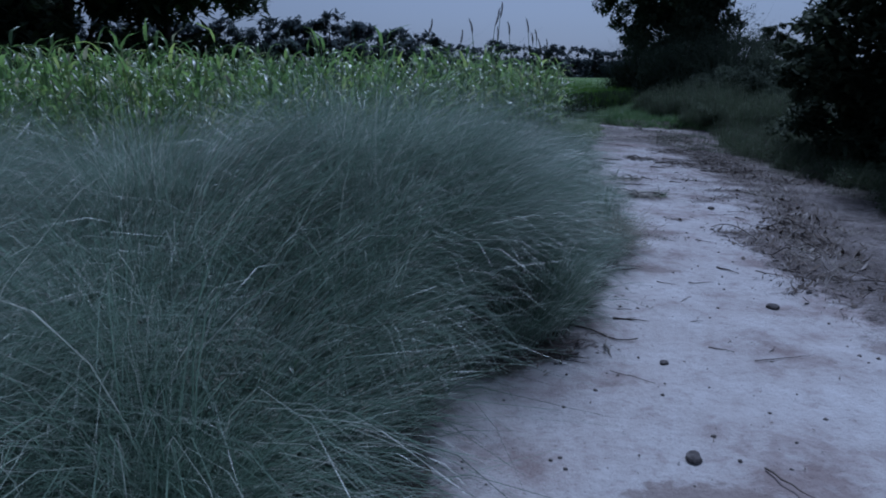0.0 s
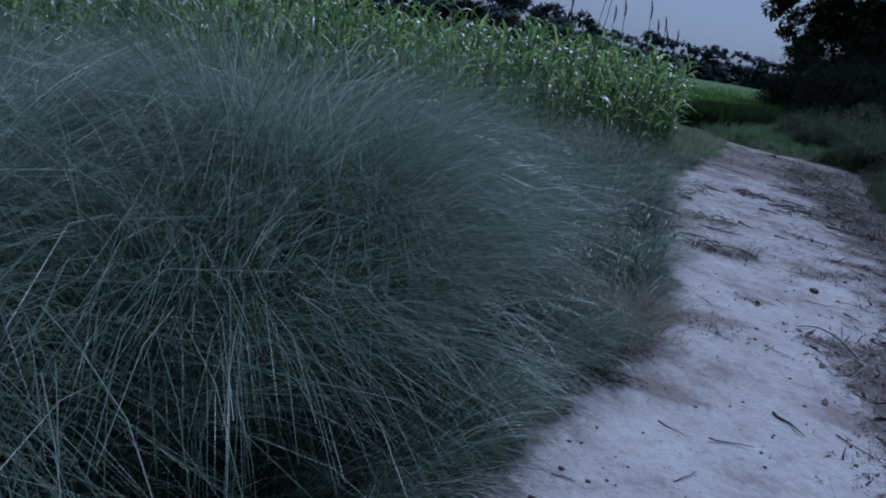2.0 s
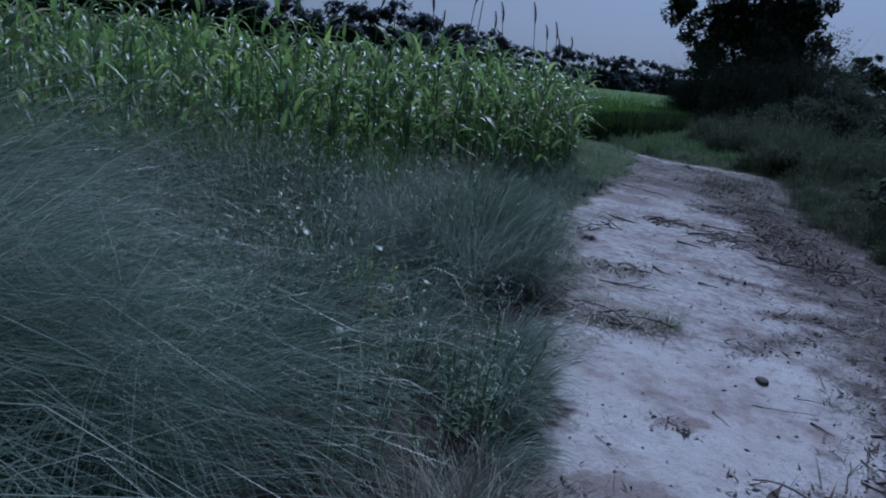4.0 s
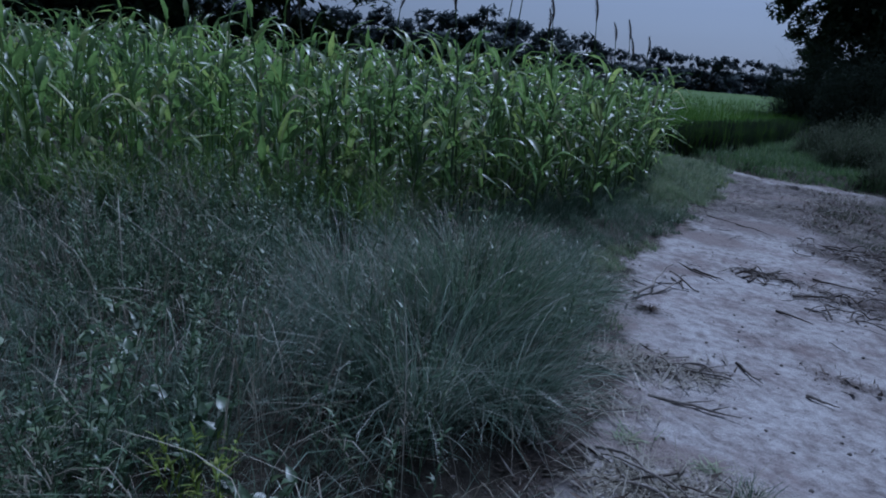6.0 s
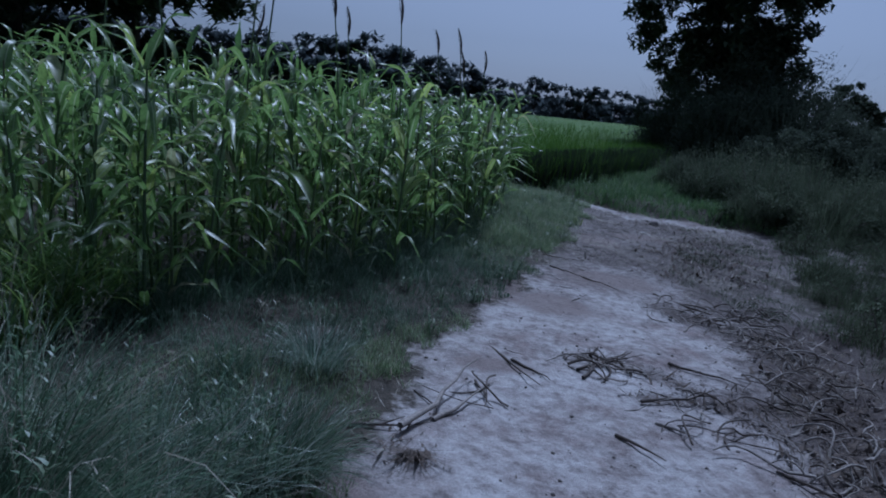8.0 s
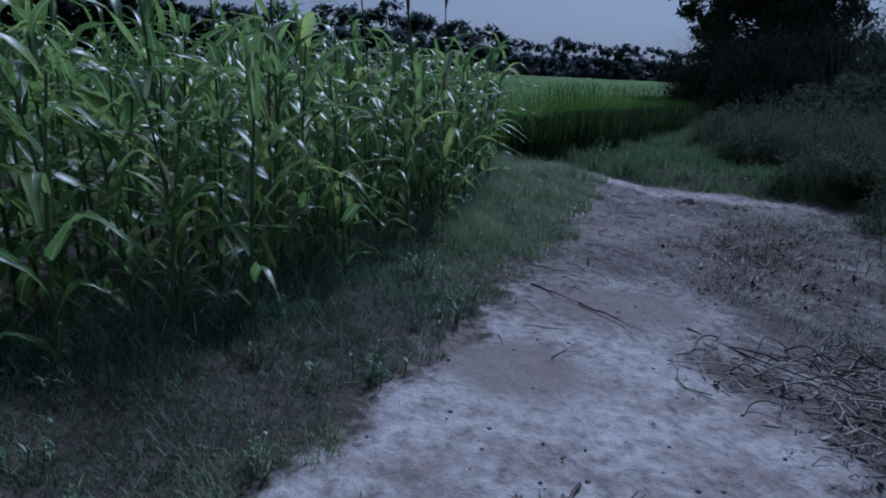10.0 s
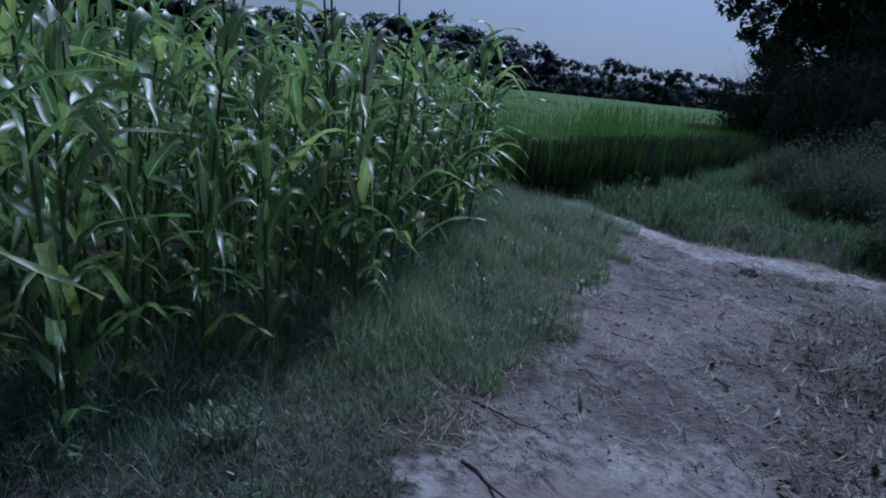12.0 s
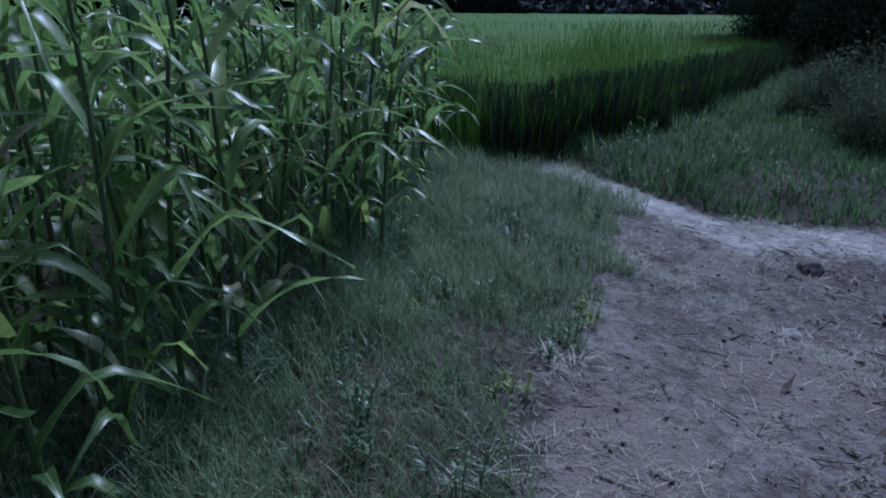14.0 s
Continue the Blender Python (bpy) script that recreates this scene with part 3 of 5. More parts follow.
vl = rng.uniform(0.05, 0.16, len(vx)) * (0.75 + 0.6 * smooth(-0.4, 1.0, wave(vx, vy, 5.2, 0.4))) * (1 + 0.6 * smooth(0.5, 0.0, vx - np.interp(vy, CY, CX)))
# blades near the sorghum get the darker green, shade painted by colour
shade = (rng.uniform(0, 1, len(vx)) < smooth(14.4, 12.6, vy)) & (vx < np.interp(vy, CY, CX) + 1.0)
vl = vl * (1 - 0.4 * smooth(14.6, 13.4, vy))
for sel, mat, nm, lab in ((shade, M_UNDERGRASS, "shaded_verge_grass", "short grass before the sorghum, in a darker green for shade"), (~shade, M_VERGE, "verge_grass", "short green grass between the sorghum and the track")):
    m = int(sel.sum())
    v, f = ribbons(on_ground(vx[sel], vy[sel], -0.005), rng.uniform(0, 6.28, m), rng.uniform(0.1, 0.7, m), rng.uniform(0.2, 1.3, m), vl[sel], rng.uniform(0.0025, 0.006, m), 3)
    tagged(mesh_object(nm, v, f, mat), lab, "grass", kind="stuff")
N = 96000
bx = rng.uniform(3.2, 11, N)
by = rng.uniform(17.3, 30, N)
ok = (by > bank_front(bx) + 0.05 * wave(bx, by, 5)) & (bx > np.interp(by, PY, PX) - 0.1) & (rng.uniform(0, 1, N) < smooth(14, 6, bx))
bx, by = bx[ok], by[ok]
v, f = ribbons(on_ground(bx, by, -0.005), rng.uniform(0, 6.28, len(bx)), rng.uniform(0.1, 0.6, len(bx)), rng.uniform(0.2, 1.2, len(bx)), rng.uniform(0.06, 0.24, len(bx)) * (0.45 + 1.0 * smooth(-0.7, 1.0, wave(bx, by, 3.1, 0.8))), rng.uniform(0.006, 0.014, len(bx)), 2)
tagged(mesh_object("bank_grass", v, f, M_BANK), "bright short grass on the bank in front of the rice", "grass", kind="stuff")

# ---- rice field ----
def rice():
    parts = []
    for n, y0, y1, w, tall_, segs in ((25000, 19.3, 25, 0.007, (0.5, 0.82), 3), (16000, 25, 40, 0.016, (0.6, 0.85), 3), (12000, 40, 125, 0.05, (0.65, 0.95), 2)):
        yy = y0 + (y1 - y0) * rng.uniform(0, 1, n) ** 1.25
        hi = np.interp(yy - 0.25, PY, PX) - 0.12
        lo = np.maximum(-10 - 0.6 * (yy - 19), -45)
        xx = lo + (hi - lo) * rng.uniform(0, 1, n) ** 0.75
        keep = (rng.uniform(0, 1, n) < 1.0) & ~((xx < 2.2) & (yy < 19.8))
        xx, yy = xx[keep], yy[keep]
        m = len(xx)
        parts.append(ribbons(on_ground(xx, yy, -0.01), rng.uniform(0, 6.28, m), rng.uniform(0.02, 0.22, m), rng.uniform(0.1, 0.9, m), rng.uniform(*tall_, m), rng.uniform(0.7, 1.3, m) * w, segs))
    # band of dark-coloured stems painting the shaded lower front of the rice
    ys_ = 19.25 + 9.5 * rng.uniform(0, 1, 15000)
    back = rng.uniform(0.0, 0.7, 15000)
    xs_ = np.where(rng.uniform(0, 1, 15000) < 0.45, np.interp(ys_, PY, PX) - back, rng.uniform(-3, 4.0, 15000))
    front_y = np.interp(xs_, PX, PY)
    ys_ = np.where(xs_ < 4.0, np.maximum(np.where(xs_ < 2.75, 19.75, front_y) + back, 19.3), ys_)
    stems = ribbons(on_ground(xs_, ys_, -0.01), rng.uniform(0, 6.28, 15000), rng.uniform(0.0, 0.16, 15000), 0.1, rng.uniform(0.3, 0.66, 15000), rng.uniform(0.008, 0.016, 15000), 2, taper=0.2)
    tagged(mesh_object("rice_stems", *stems, M_RICESTEM_SHADE), "lower stems along the rice edge, coloured dark for shade", "rice", kind="stuff")
    # blades leaning out over the edge of the field, in uneven clumps
    n = 3200
    side = rng.uniform(0, 1, n) < 0.4
    ey = np.where(side, 19.6 + 9.5 * rng.uniform(0, 1, n) ** 1.4, 0)
    ex = np.where(side, np.interp(ey, PY, PX) - rng.uniform(0.0, 0.4, n), rng.uniform(-3, 4.2, n))
    ey = np.where(side, ey, np.where(ex < 2.75, 19.75, np.interp(ex, PX, PY)) + rng.uniform(0.0, 0.4, n))
    out_az = np.where(side, -0.45, -1.45) + rng.normal(0, 0.8, n)
    tall_e = rng.uniform(0.5, 0.86, n) * (0.88 + 0.12 * wave(ex, ey, 4.0, 0.5))
    parts.append(ribbons(on_ground(ex, ey, -0.01), out_az, np.abs(rng.normal(0.1, 0.1, n)), rng.uniform(0.3, 1.7, n), tall_e, rng.uniform(0.006, 0.011, n), 4, 3.2))
    v, f = join(*parts)
    tagged(mesh_object("rice_crop", v, f, M_RICE), "dense bright green rice crop with a dark shaded front", "rice", kind="stuff")
    # closed canopy under the blade tips
    xs, ys = np.linspace(0, 1, 90), np.linspace(0, 1, 120) ** 1.8
    U, W = np.meshgrid(xs, ys)
    yy = 19.9 + W * 122
    hi = np.interp(yy - 0.5, PY, PX) - 0.35
    lo = np.maximum(-14 - 0.6 * (yy - 19), -60)
    xx = lo + (hi - lo) * U
    zz = 0.42 + 0.05 * wave(xx, yy, 3.7) + 0.22 * smooth(20, 40, yy)
    zz = np.where((U < 0.01) | (U > 0.99) | (W < 1e-6), 0.0, zz)
    i = (np.arange(119)[:, None] * 90 + np.arange(89)[None]).ravel()
    mesh_f = np.stack([i, i + 1, i + 91, i + 90], 1)
    tagged(mesh_object("rice_undergrowth", np.stack([xx.ravel(), yy.ravel(), zz.ravel()], 1), mesh_f, M_RICE, smooth_faces=True), "dark closed mass of rice stems below the leaf tips", "rice", kind="stuff")


rice()


def part(name, geo, material, parent, label="", smooth_faces=True):
    return mesh_object(name, geo[0], geo[1], material, parent, label, smooth_faces)


def empty(name, loc=(0, 0, 0)):
    ob = new(name)
    ob.empty_display_size = 0.1
    ob.location = loc
    return ob


# ---- sorghum field ----
def one_leaf(height, az, length, width, th0, bend, segs=9):
    return ribbons(np.array([[0.0, 0.0, height]]), az, th0, bend, length, width, segs, 1.25, across=2, fold=0.4, twist=rng.uniform(-0.9, 0.9), belly=0.55, wave_amp=0.13, kink=rng.uniform(0.22, 0.72) if rng.uniform() < 0.75 else None)


def head_geo(base, top_dir, length, r):
    s = np.linspace(0, 1, 9)
    pts = np.array(base)[None] + s[:, None] * np.array(top_dir)[None] * length + np.stack([0.02 * np.sin(s * 3), 0 * s, 0 * s], 1)
    body = tube(pts, r * np.clip(np.sin(np.pi * (0.12 + 0.83 * s)) ** 0.5, 0.15, 1) * (1 - 0.35 * s), 8)
    n = 90
    u = rng.uniform(0.05, 0.97, n)
    o = np.array(base)[None] + u[:, None] * np.array(top_dir)[None] * length
    bristles = ribbons(o, rng.uniform(0, 6.28, n), rng.uniform(0.5, 1.1, n), 0.1, rng.uniform(0.02, 0.035, n), 0.004, 1)
    return join(body, bristles)


def sorghum(height, leaves, headed, low_detail=False):
    """One plant at the origin: geometry of its stalk, leaves and seed head."""
    bend_az = rng.uniform(0, 6.28)
    s = np.linspace(0, 1, 6)
    tip = 0.07 * height * s ** 2
    stalk_pts = np.stack([tip * np.cos(bend_az), tip * np.sin(bend_az), -0.03 + s * (height + 0.03)], 1)
    stalk = tube(stalk_pts, np.linspace(0.011, 0.005, 6), 4 if low_detail else 6)
    out = []
    a0 = rng.uniform(0, 6.28)
    top_leaf = 0.74 if headed else 1.0
    for i in range(leaves):
        u = (i + 0.6) / leaves * top_leaf
        hz = u * height
        az = a0 + np.pi * i + rng.normal(0, 0.6)
        L = rng.uniform(0.30, 0.57) * (0.72 + 0.5 * math.sin(math.pi * min(u, 1)))
        th0 = rng.uniform(0.25, 0.8) if u < 0.85 else rng.uniform(0.15, 0.6)
        bend = rng.uniform(0.9, 2.6) if u < 0.85 else rng.uniform(0.8, 2.0)
        v, f = one_leaf(hz, az, L, rng.uniform(0.032, 0.064), th0, bend, 6 if low_detail else 9)
        k = tip[-1] * u ** 2
        v = v + np.array([k * math.cos(bend_az), k * math.sin(bend_az), 0])
        out.append((v, f))
    head = None
    if headed:
        d = Vector((0.25 * math.cos(bend_az), 0.25 * math.sin(bend_az), 1)).normalized()
        head = head_geo(stalk_pts[-1], d, rng.uniform(0.22, 0.30), 0.013)
    return stalk, out, head


def ribbed(ob):
    """Marks the middle line of a leaf, where its pale rib runs."""
    k = len(ob.data.vertices)
    a = ob.data.attributes.new("rib", "FLOAT", "POINT")
    a.data.foreach_set("value", (np.arange(k) % 3 == 1).astype(np.float32))


def in_sorghum(x, y):
    front = np.interp(y, CY, CX)
    left = np.interp(x, [-14, -9, -5, -2, -0.1], [7.2, 7.6, 8.6, 9.6, 10.25])
    return np.where(x < -0.1, y > left, (y > 10.25) & (x < front)) & (y < 19.0) & (x < np.interp(y, CY, CX) + (x < -0.1) * 9)


gx, gy = np.meshgrid(np.arange(-12, 3.2, 0.24), np.arange(7.2, 19.1, 0.24))
gx = gx.ravel() + rng.uniform(-0.09, 0.09, gx.size)
gy = gy.ravel() + rng.uniform(-0.09, 0.09, gy.size)
ok = in_sorghum(gx, gy)
ok &= (rng.uniform(0, 1, len(gx)) < 0.45 + 0.55 * smooth(2.2, 1.0, np.minimum(np.interp(gy, CY, CX) - gx, 99)) + 0.3 * (gx < -0.1) * smooth(2.0, 0.8, gy - np.interp(gx, [-14, -9, -5, -2, -0.1], [7.2, 7.6, 8.6, 9.6, 10.25])))
gx, gy = gx[ok], gy[ok]
near = (gx > np.interp(gy, CY, CX) - 1.35) & (gy > 10.3)
protos = []
for i in range(14):
    h = 0.93 + 0.033 * i
    stalk, leaves, head = sorghum(h, int(rng.integers(9, 14)), False)
    root = empty("sorghum_plant")
    part("stalk", stalk, M_STALK, root)
    for g in leaves:
        ribbed(part("leaf", g, M_CORN, root))
    tagged(root, "green sorghum plant with long arching leaves at the field edge", "sorghum", "sorghum plants along the track")
    protos.append(root)
NX, NY = gx[near], gy[near]
first = list(range(len(protos)))
for i, (x, y) in enumerate(zip(NX, NY)):
    src = protos[i % len(protos)]
    k = rng.uniform(0.88, 1.12)
    m = pose(x, y, float(ground_z(x, y)), rng.normal(0, 3), rng.normal(0, 3), rng.uniform(0, 360)) @ Matrix.Scale(k, 4)
    if i < len(protos):
        src.matrix_basis = m
    else:
        c = copy_thing(src, m)
        c.matrix_basis = m


def field_rest():
    kinds = []
    for i in range(16):
        stalk, leaves, head = sorghum(1.0 + 0.033 * i, 9, False, True)
        kinds.append(join(stalk, *leaves))
    vs, fs, k = [], [], 0
    for i, (x, y) in enumerate(zip(gx[~near], gy[~near])):
        v, f = kinds[int(rng.integers(0, 16))]
        a, sc = rng.uniform(0, 6.28), rng.uniform(0.9, 1.15)
        c, s = math.cos(a) * sc, math.sin(a) * sc
        vs.append(np.stack([v[:, 0] * c - v[:, 1] * s + x, v[:, 0] * s + v[:, 1] * c + y, v[:, 2] * sc + float(ground_z(x, y))], 1))
        fs.append(f + k)
        k += len(v)
    tagged(mesh_object("sorghum_crop", np.concatenate(vs), np.concatenate(fs), M_CORNFAR, smooth_faces=True),
           "dense green sorghum crop filling the field", "sorghum", kind="stuff")


field_rest()
n = 16000
ux = rng.uniform(-8, 0.4, n)
uy = np.interp(ux, [-14, -9, -5, -2, -0.1], [7.2, 7.6, 8.6, 9.6, 10.25]) - 0.25 + 0.9 * rng.uniform(0, 1, n)
v, f = ribbons(on_ground(ux, uy, -0.01), rng.uniform(0, 6.28, n), rng.uniform(0.1, 0.7, n), rng.uniform(0.4, 1.8, n), rng.uniform(0.25, 0.75, n), rng.uniform(0.006, 0.022, n), 4, twist=rng.uniform(-0.8, 0.8, n))
tagged(mesh_object("sorghum_foot", v, f, M_CORNFAR), "low green leaves and shoots along the foot of the sorghum", "sorghum", kind="stuff")
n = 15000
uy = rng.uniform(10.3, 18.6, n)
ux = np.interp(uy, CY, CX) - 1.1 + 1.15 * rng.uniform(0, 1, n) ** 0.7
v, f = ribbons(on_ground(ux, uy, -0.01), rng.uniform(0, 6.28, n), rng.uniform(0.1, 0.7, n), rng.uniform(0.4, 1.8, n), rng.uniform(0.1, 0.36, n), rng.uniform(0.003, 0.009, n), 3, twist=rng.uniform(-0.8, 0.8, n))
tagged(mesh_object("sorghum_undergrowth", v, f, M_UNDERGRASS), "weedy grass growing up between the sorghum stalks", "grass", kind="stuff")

for x, y, top in ((0.56, 11.08, 2.05), (0.83, 11.6, 2.34), (0.70, 11.68, 2.24), (1.21, 12.5, 2.14), (1.61, 12.97, 2.22), (1.83, 14.28, 2.06), (2.08, 14.8, 1.90),
                  (-0.4, 11.8, 2.1), (-1.6, 12.6, 2.05), (1.0, 13.6, 2.1), (2.2, 15.6, 2.0), (2.0, 15.1, 2.15), (0.2, 13.0, 2.0)):
    stalk, leaves, head = sorghum(top - 0.27, 7, True)
    root = empty("sorghum_plant", (x, y, float(ground_z(x, y))))
    part("stalk", stalk, M_STALK, root)
    for g in leaves:
        ribbed(part("leaf", g, M_CORN, root))
    part("seed_head", head, M_HEAD, root, "slender dark brown seed spike")
    tagged(root, "tall sorghum plant with a dark seed spike above the crop", "sorghum", "sorghum plants with seed spikes")


# ---- trees and scrub ----
def leaf_cards(centres, spread, per, size):
    """Leaves in clumps: each a small bent blade, turned every way."""
    n = len(centres)
    cid = np.repeat(np.arange(n), per)
    d = rng.normal(0, 1, (len(cid), 3))
    d /= np.linalg.norm(d, axis=1)[:, None]
    r = rng.uniform(0.15, 1, len(cid)) ** 0.6
    sp = np.broadcast_to(np.asarray(spread, float), (n,))
    p = centres[cid] + d * (r * sp[cid])[:, None] * np.array([1, 1, 0.75])
    m = len(cid)
    return ribbons(p, rng.uniform(0, 6.28, m), rng.uniform(0.6, 2.2, m), rng.uniform(0.2, 0.9, m), rng.uniform(0.7, 1.3, m) * size, rng.uniform(0.5, 0.8, m) * size, 1, taper=0.35)


def tree(name, label, loc, height, radius, clump_count, per, size, crown_low=0.3, material=None, group="", trunk_r=0.2, stretch=1.0, fill=1.0):
    root = empty(name, loc)
    top = height * 0.8
    s = np.linspace(0, 1, 7)
    sway = np.cumsum(rng.normal(0, 0.03 * height / 7, (7, 2)), 0)
    trunk_pts = np.stack([sway[:, 0], sway[:, 1], -0.15 + s * top], 1)
    geos = [tube(trunk_pts, trunk_r * (1.15 - 0.9 * s), 8)]
    cc = []
    lobes = rng.integers(6, 10)
    mids = []
    for i in range(lobes):
        a = 6.28 * i / lobes + rng.normal(0, 0.3)
        h = (crown_low + 0.06 + (0.84 - crown_low) * ((i * 3) % lobes) / lobes) * height
        rr = radius * rng.uniform(0.4, 0.72) * math.sin(math.pi * min(0.9, max(0.3, (h / height - crown_low) / (1.05 - crown_low) * 0.75 + 0.2)))
        end = np.array([rr * math.cos(a) * stretch, rr * math.sin(a), h])
        mids.append(end)
        st = trunk_pts[int(np.clip(h / top * 3.2, 1, 5))]
        u = np.linspace(0, 1, 5)[:, None]
        geos.append(tube(st + (end - st) * u + np.array([0, 0, 1]) * 0.12 * height * (u * (1 - u)), trunk_r * np.linspace(0.5, 0.12, 5), 5))
    mids.append(np.array([0, 0, height * 0.86]))
    mids = np.array(mids)
    for i in range(clump_count):
        c = mids[rng.integers(0, len(mids))]
        d = rng.normal(0, 1, 3)
        d /= np.linalg.norm(d)
        cc.append(c + d * np.array([radius * 0.48 * stretch, radius * 0.48, height * 0.14]) * fill * rng.uniform(0.3, 1.0) ** 0.5)
    cc = np.array(cc)
    cc[:, 2] = np.where(cc[:, 2] < height * crown_low, height * crown_low + rng.uniform(0, 0.25, len(cc)) * height, cc[:, 2])
    part("trunk", join(*geos), M_BARK, root, "dark bark trunk with limbs")
    part("crown", leaf_cards(cc, rng.uniform(0.09, 0.2, len(cc)) * radius, per, size), material or M_TREE, root, smooth_faces=False)
    return tagged(root, label, "tree", group)


tree("tree", "large dark broadleaf tree standing beyond the field bank", (12.0, 38.6, 0), 13.6, 3.5, 620, 76, 0.27, 0.17, trunk_r=0.2, fill=1.35)
tree("tree", "dark bushy tree with a low dense crown beside the track", (7.9, 10.8, 0), 5.6, 2.2, 400, 95, 0.16, 0.02, trunk_r=0.09, fill=1.25)
tree("tree", "dark bushy tree with a low dense crown beside the track", (8.5, 11.9, 0), 4.2, 2.3, 320, 95, 0.16, 0.02, trunk_r=0.09, fill=1.25)
for x, y, h, r in ((20.5, 45, 4.6, 1.9), (22.6, 48, 3.8, 1.2), (25.5, 52, 3.6, 1.0)):
    tree("tree", "small dark tree at the far edge of the field", (x, y, 0), h, r, 150, 110, 0.19, 0.02, group="small far trees", trunk_r=0.08)
for x, y, h, r in ((-18.2, 44, 13, 6.2), (-22, 40, 13.5, 6.0), (-29, 43, 14, 6.5), (-36, 40, 13, 6), (-25, 34, 11, 5), (-43, 36, 14, 7), (-31, 31, 12, 5.5)):
    tree("tree", "tall dense dark tree behind the sorghum field", (x, y, 0), h, r, 330, 44, 0.62, 0.04, group="trees behind the sorghum", trunk_r=0.3)

# far crowns and the hedge below carry the haze in their leaf colour
far_kinds = [tree("tree", "distant dark rounded tree in the far treeline, haze in its leaf colour", (0, 0, 0), 9.0, 4.6, 90, 20, 0.9, 0.02, M_FARTREE_HAZED, "far treeline", 0.25, 1.25) for i in range(6)]
spots = []
for az in np.arange(-40, 46, 1.35):
    top = np.interp(az, [-40, -16, -14, -12, -9, -7.6, -6.6, -4.8, -1.4, -0.6, 1.5, 5, 9, 14, 24, 30, 45], [12, 12, 12, 13.5, 12.6, 12.0, 8.6, 11.0, 11.0, 7.4, 7.6, 8.2, 7.4, 7.0, 4.2, 3.8, 4])
    d = 150 + rng.uniform(-7, 7)
    spots.append((d * math.sin(radians(az)), d * math.cos(radians(az)), top * rng.uniform(0.82, 1.06) / 9.0))
for az in np.arange(-39.5, 46, 2.0):
    top = np.interp(az, [-40, -14, -1, 2, 20, 24, 45], [6.5, 6.5, 6, 4.6, 4.6, 3.6, 3.6])
    d = 165 + rng.uniform(-5, 5)
    spots.append((d * math.sin(radians(az)), d * math.cos(radians(az)), top / 9.0))
for i, (x, y, k) in enumerate(spots):
    m = pose(x, y, 0, 0, 0, rng.uniform(0, 360)) @ Matrix.Diagonal((k * rng.uniform(0.9, 1.25), k * rng.uniform(0.9, 1.25), k, 1))
    if i < len(far_kinds):
        far_kinds[i].matrix_basis = m
    else:
        copy_thing(far_kinds[i % 6], m).matrix_basis = m


def far_hedge():
    n = 9000
    az = rng.uniform(-42, 46, n)
    d = 147 + rng.uniform(-3, 6, n)
    top = 2.6 + 1.1 * np.sin(az * 1.7) + 0.7 * np.sin(az * 4.9 + 1.0)
    z = rng.uniform(0.0, 1.0, n) * top
    p = np.stack([d * np.sin(np.radians(az)), d * np.cos(np.radians(az)), z], 1)
    v, f = ribbons(p, rng.uniform(0, 6.28, n), rng.uniform(0.4, 2.0, n), 0.3, rng.uniform(0.8, 1.6, n), rng.uniform(0.6, 1.1, n), 1, taper=0.3)
    tagged(mesh_object("far_hedge", v, f, M_FARTREE_HAZED), "hedge growth along the foot of the far treeline, haze in its colour", "hedge", kind="stuff")


far_hedge()


def bush(name, label, x, y, rx, ry, h, per, size, material, group, clumps_n=26):
    root = empty(name, (x, y, float(ground_z(x, y)) - 0.01))
    n = clumps_n
    a = rng.uniform(0, 6.28, n)
    r = np.sqrt(rng.uniform(0, 1, n))
    hh = h * (1 - 0.55 * r ** 2) * rng.uniform(0.35, 0.95, n)
    tips = np.stack([rx * r * np.cos(a), ry * r * np.sin(a), hh], 1)
    stems = [tube(np.array([[t[0] * 0.25, t[1] * 0.25, 0], [t[0] * 0.6, t[1] * 0.6, t[2] * 0.6], t]), [0.008, 0.006, 0.003], 4) for t in tips]
    tagged(part("brushwood", join(*stems), M_TWIG, root), kind="stuff")
    low = tips * np.array([1, 1, 0.45])
    shoots = 22 * n
    sa, sr = rng.uniform(0, 6.28, shoots), np.sqrt(rng.uniform(0, 1, shoots))
    sb = np.stack([rx * 0.8 * sr * np.cos(sa), ry * 0.8 * sr * np.sin(sa), np.zeros(shoots)], 1)
    fan = ribbons(sb, sa + rng.normal(0, 0.7, shoots), np.abs(rng.normal(0.15, 0.25, shoots)), rng.uniform(0.0, 1.2, shoots), h * (1.15 - 0.5 * sr ** 2) * rng.uniform(0.45, 1.05, shoots) * (0.62 if size > 0.1 else 1.0), rng.uniform(0.5, 1.2, shoots) * max(size * 0.22, 0.004), 3, taper=0.5)
    part("foliage", join(leaf_cards(np.concatenate([tips, low]), rng.uniform(0.16, 0.3, 2 * n) * max(h, 0.5), per, size), fan), material, root, smooth_faces=False)
    return tagged(root, label, "bush", group)


